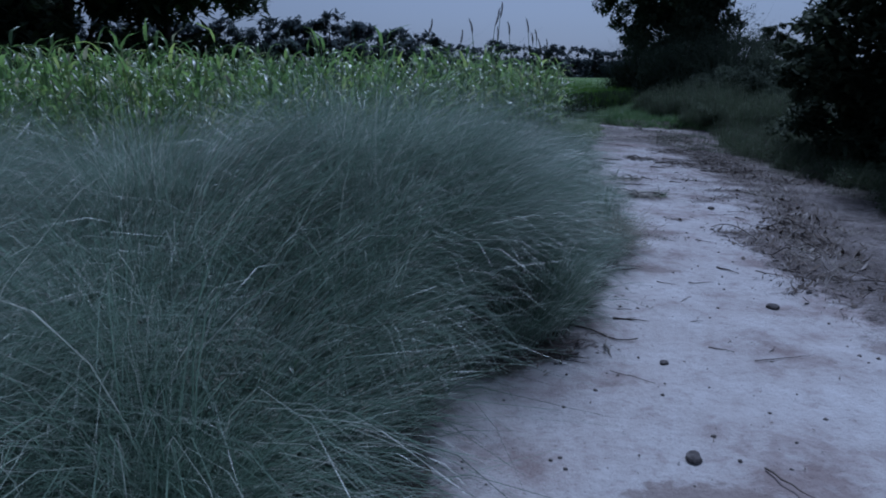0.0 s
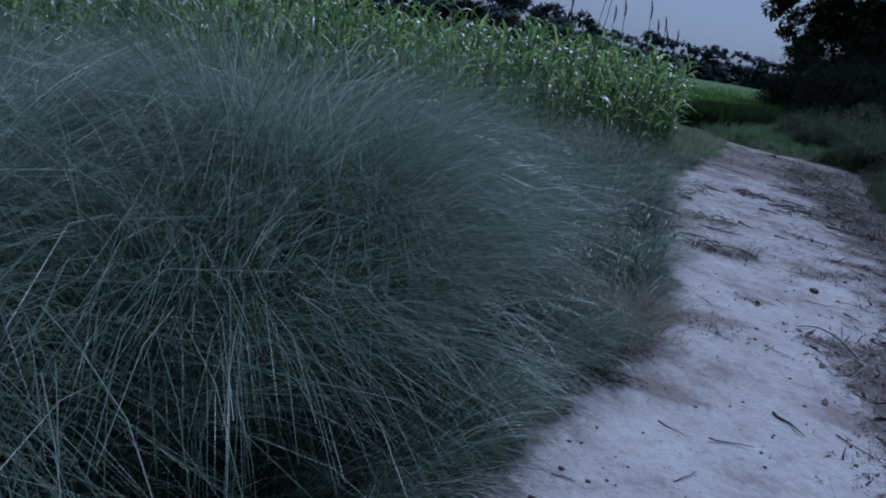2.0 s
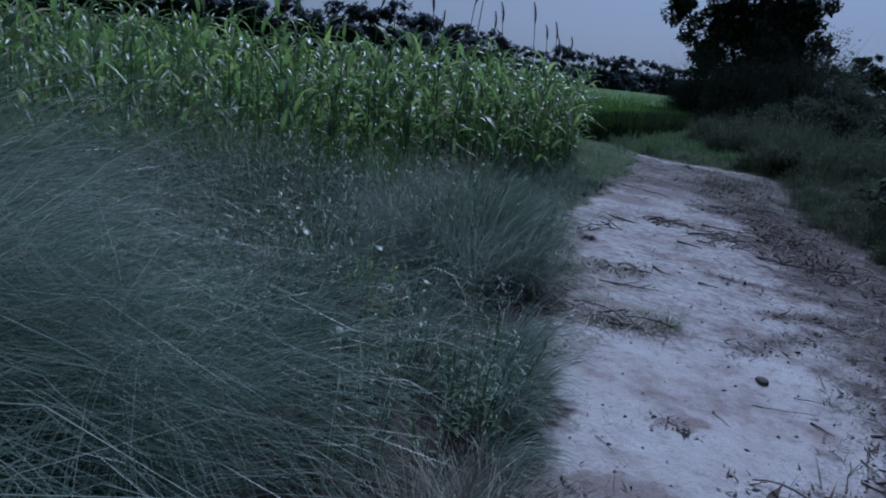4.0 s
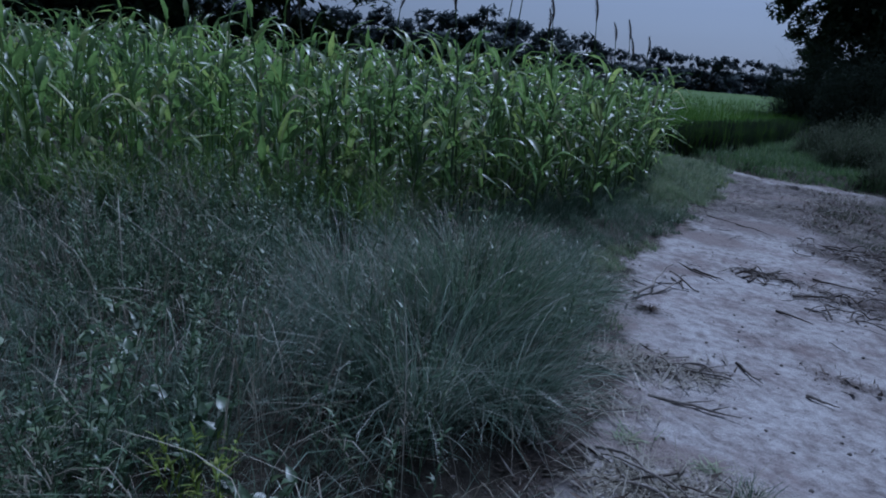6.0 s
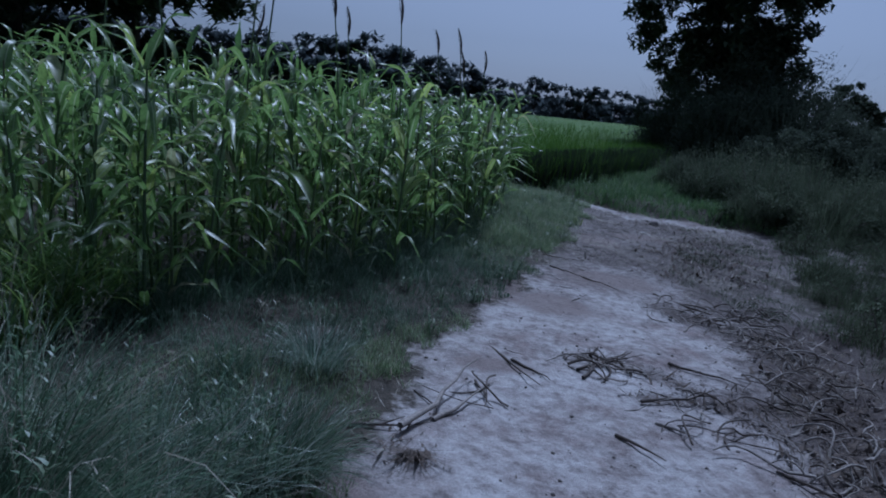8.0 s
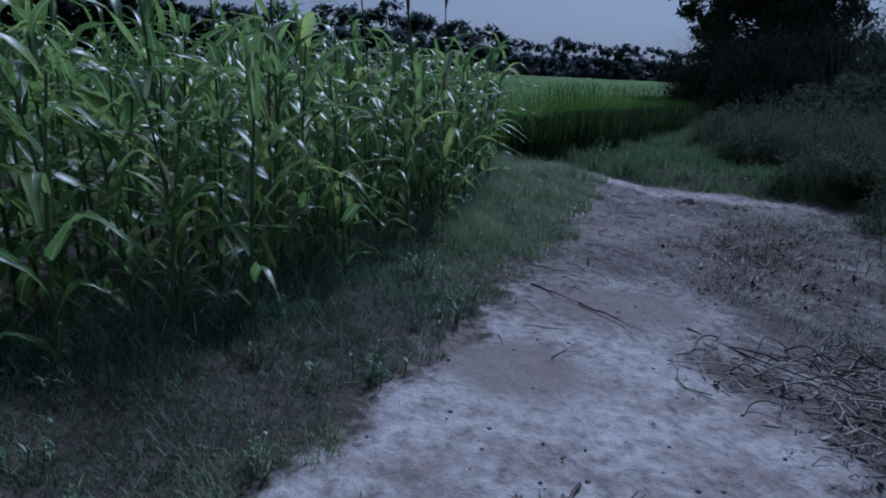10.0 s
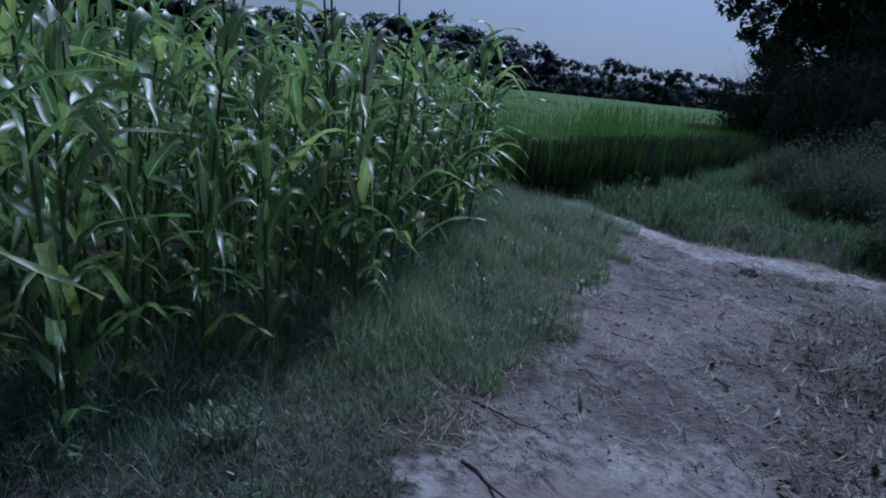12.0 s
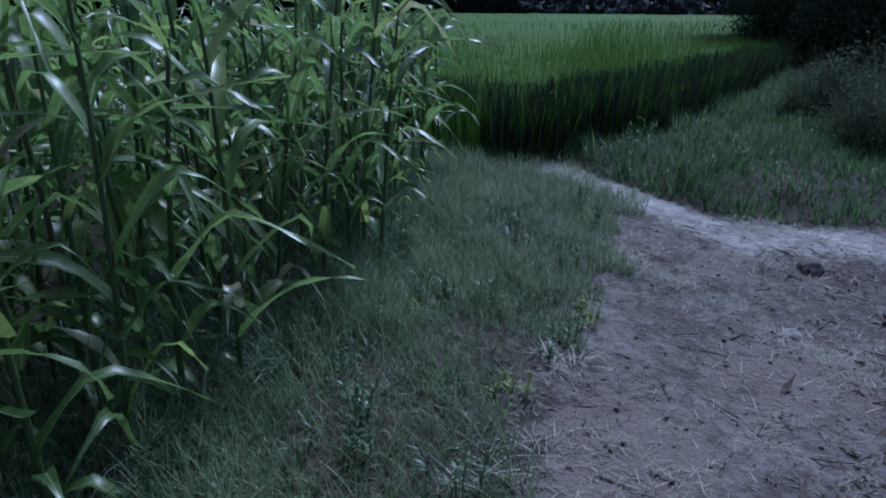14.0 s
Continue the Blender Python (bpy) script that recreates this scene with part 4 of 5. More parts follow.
for x, y, rx, h in ((6.7, 20.9, 0.8, 1.1), (7.4, 20.2, 1.0, 1.3), (8.6, 20.8, 1.1, 1.35), (9.8, 20.2, 1.1, 1.2), (7.2, 22.4, 1.0, 1.2), (8.8, 23.2, 1.2, 1.4), (11.2, 21.5, 1.3, 1.2), (6.5, 22.6, 0.6, 0.9), (6.95, 18.75, 0.7, 0.7), (7.8, 18.3, 0.8, 0.8), (8.9, 18.4, 0.9, 0.85), (7.5, 19.5, 0.8, 0.95), (8.6, 19.4, 0.9, 1.0)):
    bush("bush", "grey-green twiggy bush on the bank", x, y, rx, rx, h, 52, 0.042, M_BUSH, "bushes on the bank", 34)
for x, y, rx, h in ((10.0, 31.0, 1.7, 3.0), (12.0, 30.5, 1.9, 3.3), (14.1, 31.0, 1.9, 2.4), (16.2, 32.5, 1.8, 1.7), (10.8, 27.5, 1.5, 1.8), (13.2, 27.0, 1.9, 1.9), (18.3, 34.0, 1.8, 1.4), (11.0, 34.0, 2.2, 4.6), (13.2, 34.6, 2.2, 4.6), (9.4, 35.0, 1.6, 3.4)):
    bush("bush", "dense grey-green bush under the large tree", x, y, rx, rx, h, 260, 0.1, M_UNDER, "bushes under the large tree", 34)
scrub_spots = []
for yy in np.arange(6.2, 18.0, 0.95):
    for k in range(3):
        scrub_spots.append((float(edge_o(yy)) + 0.55 + 0.95 * k + rng.uniform(-0.25, 0.25), yy + rng.uniform(-0.3, 0.3), rng.uniform(0.35, 0.6), rng.uniform(0.22, 0.42) * (1 + 0.3 * k)))
for x, y, rx, h in scrub_spots:
    bush("scrub_bush", "low dark weedy scrub beside the littered track edge", x, y, rx, rx, h, 22, 0.03, M_BUSH, "low scrub along the track", 20)

weeds = clumps((3.4, 12), (4.0, 18.5), 300, lambda x, y: (x > edge_o(y) + 0.1) & (y < bank_front(x) - 0.3) & ~((y > 15.4) & (x < 7)))
grass_stuff("scrub_weeds", weeds, 45, 0.22, (0.25, 0.75), 0.3, (0.5, 1.6), (0.003, 0.006), 3, flow, "dull knee-high weeds along the littered track edge", M_BUSH, 0.3)
sx = rng.uniform(3.4, 16, 26000)
sy = rng.uniform(3.0, 24, 26000)
ok = (sx > edge_o(sy) + 0.15 * wave(sx, sy, 4)) & (sy < bank_front(sx) - 0.1)
ok &= ~((sy > 15.2) & (sx < 7))
sx, sy = sx[ok], sy[ok]
v, f = ribbons(on_ground(sx, sy, -0.005), rng.uniform(0, 6.28, len(sx)), rng.uniform(0.1, 0.6, len(sx)), rng.uniform(0.3, 1.3, len(sx)), rng.uniform(0.12, 0.4, len(sx)), rng.uniform(0.003, 0.007, len(sx)), 3)
tagged(mesh_object("scrub_grass", v, f, M_BUSH), "dull brown-green grass among the scrub", "grass", kind="stuff")
N = 26000
tx, ty = rng.uniform(4.1, 6.4, N), rng.uniform(12.4, 17.4, N)
ok = (tx > np.interp(ty, [12.4, 13.2, 14, 15.5, 17.4], [4.7, 4.5, 4.3, 4.75, 5.3])) & (tx < edge_o(ty) + 0.6) & (ty < bank_front(tx) - 0.55) & (rng.uniform(0, 1, N) < smooth(0.1, 1.1, wave(tx, ty, 3.7, 2.0)) + 0.05)
tx, ty = tx[ok], ty[ok]
v, f = ribbons(on_ground(tx, ty, -0.004), rng.uniform(0, 6.28, len(tx)), rng.uniform(0.1, 0.8, len(tx)), rng.uniform(0.2, 1.2, len(tx)), rng.uniform(0.03, 0.12, len(tx)), rng.uniform(0.0025, 0.005, len(tx)), 3)
tagged(mesh_object("thin_grass", v, f, M_BUSH), "thin low dull grass growing on the littered earth", "grass", kind="stuff")
N = 9000
cx, cy = rng.uniform(11, 60, N), rng.uniform(24, 70, N)
ok = (cx > np.interp(cy, PY, PX) + 4) & (cx > 14)
cx, cy = cx[ok], cy[ok]
v, f = ribbons(on_ground(cx, cy, 0), rng.uniform(0, 6.28, len(cx)), rng.uniform(0.02, 0.3, len(cx)), rng.uniform(0.1, 0.8, len(cx)), rng.uniform(0.5, 0.9, len(cx)), 0.07, 3)
tagged(mesh_object("field_crop", v, f, M_VERGE), "green crop on the far field", "crop", kind="stuff")


# ---- litter on the track ----
def twig_geo(length, r, curl=0.12, forks=0):
    s = np.linspace(-0.5, 0.5, 7)
    wob = np.cumsum(rng.normal(0, curl * length / 7, (7, 2)), 0)
    pts = np.stack([s * length, wob[:, 0], np.abs(wob[:, 1]) * 0.5 + r * 0.7], 1)
    geos = [tube(pts, r * (1.1 - 0.9 * (s + 0.5)) + 0.0006, 5)]
    for i in range(forks):
        st = pts[rng.integers(2, 5)]
        a = rng.uniform(0.2, 0.55) * rng.choice([-1, 1])
        L = length * rng.uniform(0.2, 0.42)
        u = np.linspace(0, 1, 4)[:, None]
        geos.append(tube(st + u * np.array([math.cos(a) * L, math.sin(a) * L, 0.0]) + np.array([0, 0, 1]) * u * rng.uniform(0, 0.03), r * np.linspace(0.7, 0.15, 4), 4))
    return join(*geos)


def stick(name, label, a, b, r, forks=0, group=""):
    a, b = np.array(a), np.array(b)
    L = float(np.hypot(*(b - a)))
    c = (a + b) / 2
    ob = mesh_object(name, *twig_geo(L, r, 0.2 if r > 0.0065 else rng.uniform(0.1, 0.26), forks), M_HUSK if r > 0.0095 else M_TWIG, smooth_faces=True)
    ob.matrix_basis = pose(c[0], c[1], float(ground_z(*c)) + 0.002, 0, 0, math.degrees(math.atan2(b[1] - a[1], b[0] - a[0])))
    return tagged(ob, label, "stick", group)


for a, b, r, k in (((2.17, 9.9), (2.52, 10.68), 0.015, 0), ((1.93, 9.9), (2.2, 9.94), 0.009, 1), ((2.26, 10.1), (2.52, 10.48), 0.0115, 0), ((2.45, 10.62), (2.53, 10.3), 0.0065, 0), ((1.95, 9.92), (1.93, 10.35), 0.005, 0), ((3.06, 10.9), (3.21, 11.2), 0.0092, 0), ((3.21, 11.2), (3.44, 11.43), 0.0092, 1), ((3.35, 10.68), (3.87, 10.92), 0.0093, 2), ((2.67, 11.02), (2.85, 10.75), 0.008, 0),
                   ((3.05, 11.0), (3.42, 11.44), 0.009, 2), ((3.67, 11.38), (4.09, 11.17), 0.009, 0), ((3.39, 10.47), (3.56, 10.38), 0.010, 0), ((3.15, 10.25), (3.34, 10.05), 0.009, 0),
                   ((2.72, 9.1), (2.83, 8.88), 0.008, 0), ((3.02, 8.86), (3.14, 8.76), 0.010, 0), ((1.10, 3.66), (1.30, 3.62), 0.006, 1), ((0.62, 3.16), (0.86, 3.1), 0.007, 1),
                   ((2.1, 4.75), (2.2, 4.6), 0.006, 0), ((2.5, 11.2), (2.82, 10.65), 0.009, 0), ((3.9, 10.2), (4.6, 9.6), 0.008, 2), ((4.0, 13.2), (4.6, 12.5), 0.008, 1),
                   ((3.05, 13.6), (3.3, 13.3), 0.007, 0), ((3.35, 13.35), (3.6, 13.0), 0.007, 0), ((3.0, 14.05), (3.35, 13.85), 0.005, 0), ((2.1, 8.9), (2.65, 8.82), 0.010, 2), ((2.2, 8.45), (2.62, 8.38), 0.011, 2)):
    stick("stick", "dry brown stick lying on the pale sand", a, b, r, k, "sticks on the track")


def fan_tuft(x, y, n, length, label, name="dry_tuft", az=(0, 6.28), mat=None, loose=0.12):
    v, f = ribbons(np.stack([rng.normal(0, loose, n), rng.normal(0, loose * 0.6, n), np.full(n, 0.004)], 1), rng.uniform(*az, n), rng.uniform(0.75, 1.55, n) ** 0.5 * 1.22, rng.uniform(0.0, 0.35, n), rng.uniform(0.5, 1.0, n) * length, rng.uniform(0.003, 0.008, n), 4)
    v[:, 2] = np.maximum(v[:, 2], 0.004)
    ob = mesh_object(name, v, f, mat or M_DRY)
    ob.location = (x, y, float(ground_z(x, y)))
    return tagged(ob, label, "grass tuft", "tufts on the track", "stuff")


fan_tuft(2.24, 9.78, 60, 0.26, "withered brown root tuft lying beside a forked stick", az=(-2.6, -0.4), mat=M_LITTER, loose=0.02)
for x, y, n, L in ((2.15, 7.72, 130, 0.3), (2.4, 7.7, 120, 0.28), (2.02, 7.6, 90, 0.25), (2.0, 8.75, 120, 0.3), (2.28, 8.7, 100, 0.25), (1.9, 7.3, 110, 0.2), (2.3, 7.62, 120, 0.22), (2.12, 8.85, 120, 0.22), (2.42, 8.85, 80, 0.2), (1.75, 7.05, 90, 0.2), (2.0, 8.25, 90, 0.25), (1.62, 5.3, 60, 0.2), (3.5, 15.9, 50, 0.15), (3.3, 15.2, 50, 0.18)):
    fan_tuft(x, y, n, L, "dry brown grass tuft pressed flat on the sand")
for x, y, n, L in ((2.56, 7.72, 70, 0.14), (2.1, 8.0, 50, 0.12), (2.42, 7.9, 40, 0.10)):
    ob = fan_tuft(x, y, n, L, "small green grass sprout on the sand", "green_tuft", mat=M_VERGE, loose=0.04)
def grass_tuft(x, y, r, h, n, label, material, group):
    """A fountain of fine blades, with a few dry stems among them."""
    root = empty("grass_tuft", (x, y, float(ground_z(x, y))))
    for name, k, mat, tall_, thick in (("foliage", n, material, (0.5, 1.25), (0.0022, 0.0045)), ("dry_growth", max(8, n // 14), M_DRY, (0.8, 1.35), (0.0018, 0.0032))):
        a = rng.uniform(0, 6.28, k)
        q = np.sqrt(rng.uniform(0, 1, k))
        base = np.stack([r * 0.6 * q * np.cos(a), r * 0.6 * q * np.sin(a), np.full(k, -0.01)], 1)
        geo = ribbons(base, a + rng.normal(0, 0.5, k), np.abs(rng.normal(0.35, 0.2, k)) * (0.3 + q), rng.uniform(0.4, 1.9, k), rng.uniform(*tall_, k) * h * 1.25, rng.uniform(*thick, k), 5, twist=rng.uniform(-0.9, 0.9, k), taper=0.5)
        tagged(part(name, geo, mat, root, smooth_faces=False), kind="stuff")
    return tagged(root, label, "grass tuft", group)


grass_tuft(1.28, 8.4, 0.4, 0.58, 2200, "large fountain-shaped tuft of soft green grass beside the sand", M_SOFT, "grass tufts beside the track")
grass_tuft(1.1, 8.85, 0.36, 0.5, 1400, "large fountain-shaped tuft of soft green grass beside the sand", M_SOFT, "grass tufts beside the track")
grass_tuft(1.78, 9.45, 0.26, 0.26, 900, "round soft tuft of fine green grass beside the sand", M_SOFT, "grass tufts beside the track")
for x, y, r, h, n in ((1.64, 10.4, 0.24, 0.2, 600), (1.5, 8.9, 0.34, 0.42, 900), (1.72, 9.35, 0.25, 0.3, 600), (1.25, 7.7, 0.35, 0.55, 900), (1.55, 7.95, 0.3, 0.45, 800), (0.7, 8.3, 0.4, 0.55, 800)):
    grass_tuft(x, y, r, h, n, "soft rounded tuft of fine grey-green grass at the track edge", M_GRASS, "grass tufts beside the track")


def weed(x, y, r, h, stems, group, material=M_WEED):
    root = empty("weed", (x, y, float(ground_z(x, y)) - 0.01))
    for k in range(stems):
        a, q = rng.uniform(0, 6.28), r * math.sqrt(rng.uniform(0, 1))
        hh = h * rng.uniform(0.6, 1.1)
        u = np.linspace(0, 1, 5)
        lean = rng.uniform(0.02, 0.3) * hh
        pts = np.stack([q * math.cos(a) + lean * u ** 2 * math.cos(a), q * math.sin(a) + lean * u ** 2 * math.sin(a), u * hh], 1)
        n = int(34 * hh / 0.5)
        w = rng.uniform(0.15, 1, n)
        base = np.stack([np.interp(w, u, pts[:, c]) for c in range(3)], 1)
        leaves = ribbons(base, rng.uniform(0, 6.28, n), rng.uniform(0.3, 1.3, n), rng.uniform(0.2, 1.2, n), rng.uniform(0.025, 0.07, n) * (1.3 - 0.7 * w), rng.uniform(0.005, 0.014, n), 2, belly=0.5)
        tagged(part("leafy_stem", join(tube(pts, np.linspace(0.003, 0.001, 5), 4), leaves), material, root, smooth_faces=False), kind="stuff")
    return tagged(root, "upright leafy grey-green weed in front of the sorghum", "weed", group)


spots_w = clumps((-1.2, 1.8), (5.7, 9.3), 110, lambda x, y: (x < edge_l(y) - 0.18))
for x, y in spots_w:
    weed(float(x), float(y), rng.uniform(0.08, 0.2), rng.uniform(0.4, 0.72) * float(0.7 + 0.3 * smooth(0.1, 0.8, edge_l(y) - x)), int(rng.integers(6, 11)), "weeds beside the track")
for x, y, h in ((-0.12, 2.35, 0.5), (-0.3, 2.0, 0.45), (0.1, 2.75, 0.4), (0.85, 3.75, 0.3)):
    weed(x, y, 0.1, h, 8, "weeds beside the track")
grass_tuft(2.56, 7.74, 0.09, 0.1, 110, "small green grass tuft at the end of a strip of litter", M_UNDERGRASS, "grass tufts beside the track")
grass_tuft(0.0, 2.47, 0.13, 0.42, 320, "upright green grass tuft at the corner of the sand", M_UNDERGRASS, "grass tufts beside the track")
grass_tuft(-0.05, 2.5, 0.09, 0.46, 60, "few pale dry stems standing in a green grass tuft", M_DRY, "grass tufts beside the track")
for x, y, r, h, n in ((1.4, 5.12, 0.22, 0.36, 420), (1.52, 5.35, 0.2, 0.3, 320), (1.25, 4.85, 0.18, 0.3, 260)):
    grass_tuft(x, y, r, h, n, "pale dry grass tuft hanging over the sand", M_DRY, "grass tufts beside the track")



def broadleaf_weed(x, y, h, leaves):
    """Leafy herb with oval leaves on short branching stems."""
    root = empty("broadleaf_weed", (x, y, float(ground_z(x, y)) - 0.01))
    for k in range(4):
        a = 1.57 * k + rng.uniform(-0.5, 0.5)
        u = np.linspace(0, 1, 5)
        hh = h * rng.uniform(0.7, 1.1)
        pts = np.stack([0.4 * hh * u ** 1.4 * math.cos(a), 0.4 * hh * u ** 1.4 * math.sin(a), hh * u], 1)
        part("stem", tube(pts, np.linspace(0.004, 0.0015, 5), 5), M_STALK, root)
        for w in rng.uniform(0.3, 1.0, leaves):
            at = np.array([[np.interp(w, u, pts[:, c]) for c in range(3)]])
            part("leaf", ribbons(at, rng.uniform(0, 6.28), rng.uniform(0.7, 1.2), rng.uniform(0.3, 0.9), rng.uniform(0.05, 0.09), rng.uniform(0.028, 0.048), 4, across=2, fold=0.3, belly=0.5), M_BROAD, root)
    return tagged(root, "broad-leaved dark green weed among the grass", "weed", "broad-leaved weeds")


for x, y, h in ((0.25, 6.4, 0.42), (0.45, 6.75, 0.4), (0.05, 6.7, 0.45), (0.6, 6.35, 0.34), (-0.2, 6.35, 0.4), (0.75, 6.9, 0.36), (0.3, 7.1, 0.4), (0.55, 6.05, 0.3), (0.9, 6.3, 0.3), (0.15, 7.4, 0.42), (1.05, 6.75, 0.28), (-0.45, 6.9, 0.45)):
    broadleaf_weed(x, y, h, 9)
low = clumps((0.9, 3.8), (10.6, 18.2), 46, lambda x, y: (x < edge_l(y) - 0.02) & (x > np.interp(y, CY, CX) - 0.1))
for x, y in low:
    tagged(weed(float(x), float(y), rng.uniform(0.04, 0.12), rng.uniform(0.08, 0.2), int(rng.integers(5, 9)), "low weeds in the verge"), "low leafy green weed in the short verge grass")
low = clumps((3.6, 8.0), (17.6, 22.5), 60, lambda x, y: (y > bank_front(x) + 0.15) & (x > np.interp(y, PY, PX) + 0.15))
for x, y in low:
    tagged(weed(float(x), float(y), rng.uniform(0.08, 0.2), rng.uniform(0.12, 0.3), int(rng.integers(5, 9)), "weeds on the bank", M_BANK), "leafy green weed in the bank grass")
for x, y in ((3.62, 16.42), (3.34, 15.6), (3.6, 16.3), (2.9, 16.1)):
    tagged(weed(x, y, 0.07, 0.1, 7, "low weeds in the verge", M_YELLOW), "low yellow-green weed in the short verge grass")
tagged(weed(1.23, 10.9, 0.08, 0.16, 6, "weeds beside the track", M_DRY), "small weed with whitish leaves before the sorghum")
tagged(weed(0.92, 6.75, 0.1, 0.4, 9, "weeds beside the track", M_YELLOW), "small yellow-green leafy weed among grey grass")
for cx, cy, wide, count, rr in ((3.2, 11.22, 0.18, 18, 0.006), (4.7, 9.4, 0.5, 24, 0.006),
                                (2.3, 8.85, 0.3, 16, 0.005), (2.25, 7.72, 0.28, 18, 0.005), (2.9, 4.6, 0.4, 26, 0.004), (0.68, 3.12, 0.2, 16, 0.006), (1.35, 4.75, 0.15, 8, 0.004), (3.4, 6.4, 0.5, 22, 0.005)):
    for i in range(count):
        a, L = rng.normal(-0.35, 1.0), rng.uniform(0.05, 0.15) + 0.18 * rng.uniform() ** 3
        px, py = cx + rng.normal(0, wide * 0.6), cy + rng.normal(0, wide * 0.25)
        stick("stick", "dead brown stalk in a heap of field waste", (px - L / 2 * math.cos(a), py - L / 2 * math.sin(a)), (px + L / 2 * math.cos(a), py + L / 2 * math.sin(a)), rr * rng.uniform(0.5, 1.2), int(rng.integers(0, 3)), "stalks heaped on the track")

rng2 = np.random.default_rng(21)


def curled_stalk(x, y, lift, length):
    """A dead stalk or root, bent into an arc, lying across the heap."""
    s = np.linspace(0, 1, 9)
    turn = rng2.uniform(-1.5, 1.5) * s + 0.5 * np.sin(s * rng2.uniform(3, 9)) + rng2.uniform(0, 6.28)
    px, py = np.cumsum(np.cos(turn)) * length / 9, np.cumsum(np.sin(turn)) * length / 9
    up = lift * np.sin(np.pi * np.clip(s + rng2.uniform(-0.3, 0.3), 0, 1))
    r = rng2.uniform(0.0025, 0.008)
    ob = mesh_object("dry_stalk", *tube(np.stack([px - px.mean(), py - py.mean(), up + r * 0.6], 1), r * (1.15 - 0.6 * s), 5), M_HUSK if rng2.uniform() < 0.6 else M_TWIG, smooth_faces=True)
    ob.location = (x, y, float(ground_z(x, y)))
    tagged(ob, "curled dead stalk in a heap of field waste", "stalk", "curled stalks heaped on the track")


for (ax, ay), (ex, ey), wide, count in (((4.35, 13.0), (4.85, 12.6), 0.12, 40), ((3.95, 12.75), (4.65, 12.15), 0.13, 30), ((4.9, 13.1), (4.65, 12.1), 0.14, 44), ((3.6, 10.4), (4.2, 10.2), 0.12, 30), ((4.65, 12.2), (4.55, 11.1), 0.2, 66), ((4.55, 11.2), (4.35, 10.6), 0.22, 40), ((3.45, 10.72), (4.3, 10.95), 0.09, 26),
                                        ((3.05, 11.05), (3.35, 11.2), 0.08, 22), ((4.4, 10.4), (5.0, 9.5), 0.25, 30), ((2.25, 10.1), (2.5, 10.55), 0.05, 8), ((0.4, 3.1), (0.95, 3.32), 0.06, 12), ((2.05, 7.65), (2.5, 7.75), 0.08, 16), ((2.0, 8.75), (2.5, 8.9), 0.08, 14), ((2.9, 4.9), (3.4, 6.6), 0.2, 26)):
    for i in range(int(count * 0.7)):
        u = rng2.uniform()
        curled_stalk(ax + u * (ex - ax) + rng2.normal(0, wide), ay + u * (ey - ay) + rng2.normal(0, wide), rng2.uniform(0.0, 0.08), rng2.uniform(0.12, 0.55))
for i in range(150):
    y = rng2.uniform(13.8, 18.0)
    x = rng2.uniform(float(edge_l(y)) + 0.1, 6.0)
    if y < bank_front(x) - 0.2:
        L, a = rng2.uniform(0.05, 0.24), rng2.uniform(0, 3.14)
        stick("twig", "thin brown root or stalk on the bare earth", (x - L / 2 * math.cos(a), y - L / 2 * math.sin(a)), (x + L / 2 * math.cos(a), y + L / 2 * math.sin(a)), rng2.uniform(0.0015, 0.004), int(rng2.integers(0, 2)), "stalks scattered on the bare earth")



def stone(name, label, x, y, size, material, squash=0.6):
    bm = bmesh.new()
    bmesh.ops.create_icosphere(bm, subdivisions=2, radius=size)
    seed = Vector((x * 3.1, y * 2.7, size * 40))
    for vtx in bm.verts:
        k = 1 + 0.35 * noise.noise(vtx.co / size * 0.9 + seed) + 0.12 * noise.noise(vtx.co / size * 2.7 + seed)
        vtx.co = Vector((vtx.co.x * k * 1.2, vtx.co.y * k, vtx.co.z * k * squash))
    me = bpy.data.meshes.new(name)
    bm.to_mesh(me)
    bm.free()
    me.materials.append(material)
    ob = new(name, me)
    ob.matrix_basis = pose(x, y, float(ground_z(x, y)) + size * squash * 0.45, 0, 0, rng.uniform(0, 360))
    return tagged(ob, label, "stone", "stones on the track")


stone("stone", "pale weathered stone half sunk in the track", 4.52, 16.44, 0.05, M_STONE)
stone("stone", "dark rounded lump of earth on the track", 4.87, 17.35, 0.075, M_DARKSTONE)
stone("stone", "dark stone lying on the pale sand", 1.08, 2.26, 0.03, M_DARKSTONE)
stone("stone", "dark stone lying on the pale sand", 1.22, 3.08, 0.022, M_DARKSTONE)
stone("stone", "dark stone lying on the pale sand", 2.12, 3.92, 0.032, M_DARKSTONE)
stone("stone", "dark stone lying on the pale sand", 2.92, 7.1, 0.035, M_DARKSTONE)
leaf = mesh_object("dry_leaf", *ribbons(np.zeros((1, 3)), 2.2, 0.15, 0.9, 0.15, 0.035, 6, across=2, fold=0.5, twist=0.5, belly=0.5), M_HUSK, smooth_faces=True)
leaf.location = (3.46, 14.16, float(ground_z(3.46, 14.16)) - 0.004)
tagged(leaf, "scrap of pale dry leaf standing on the track", "leaf")

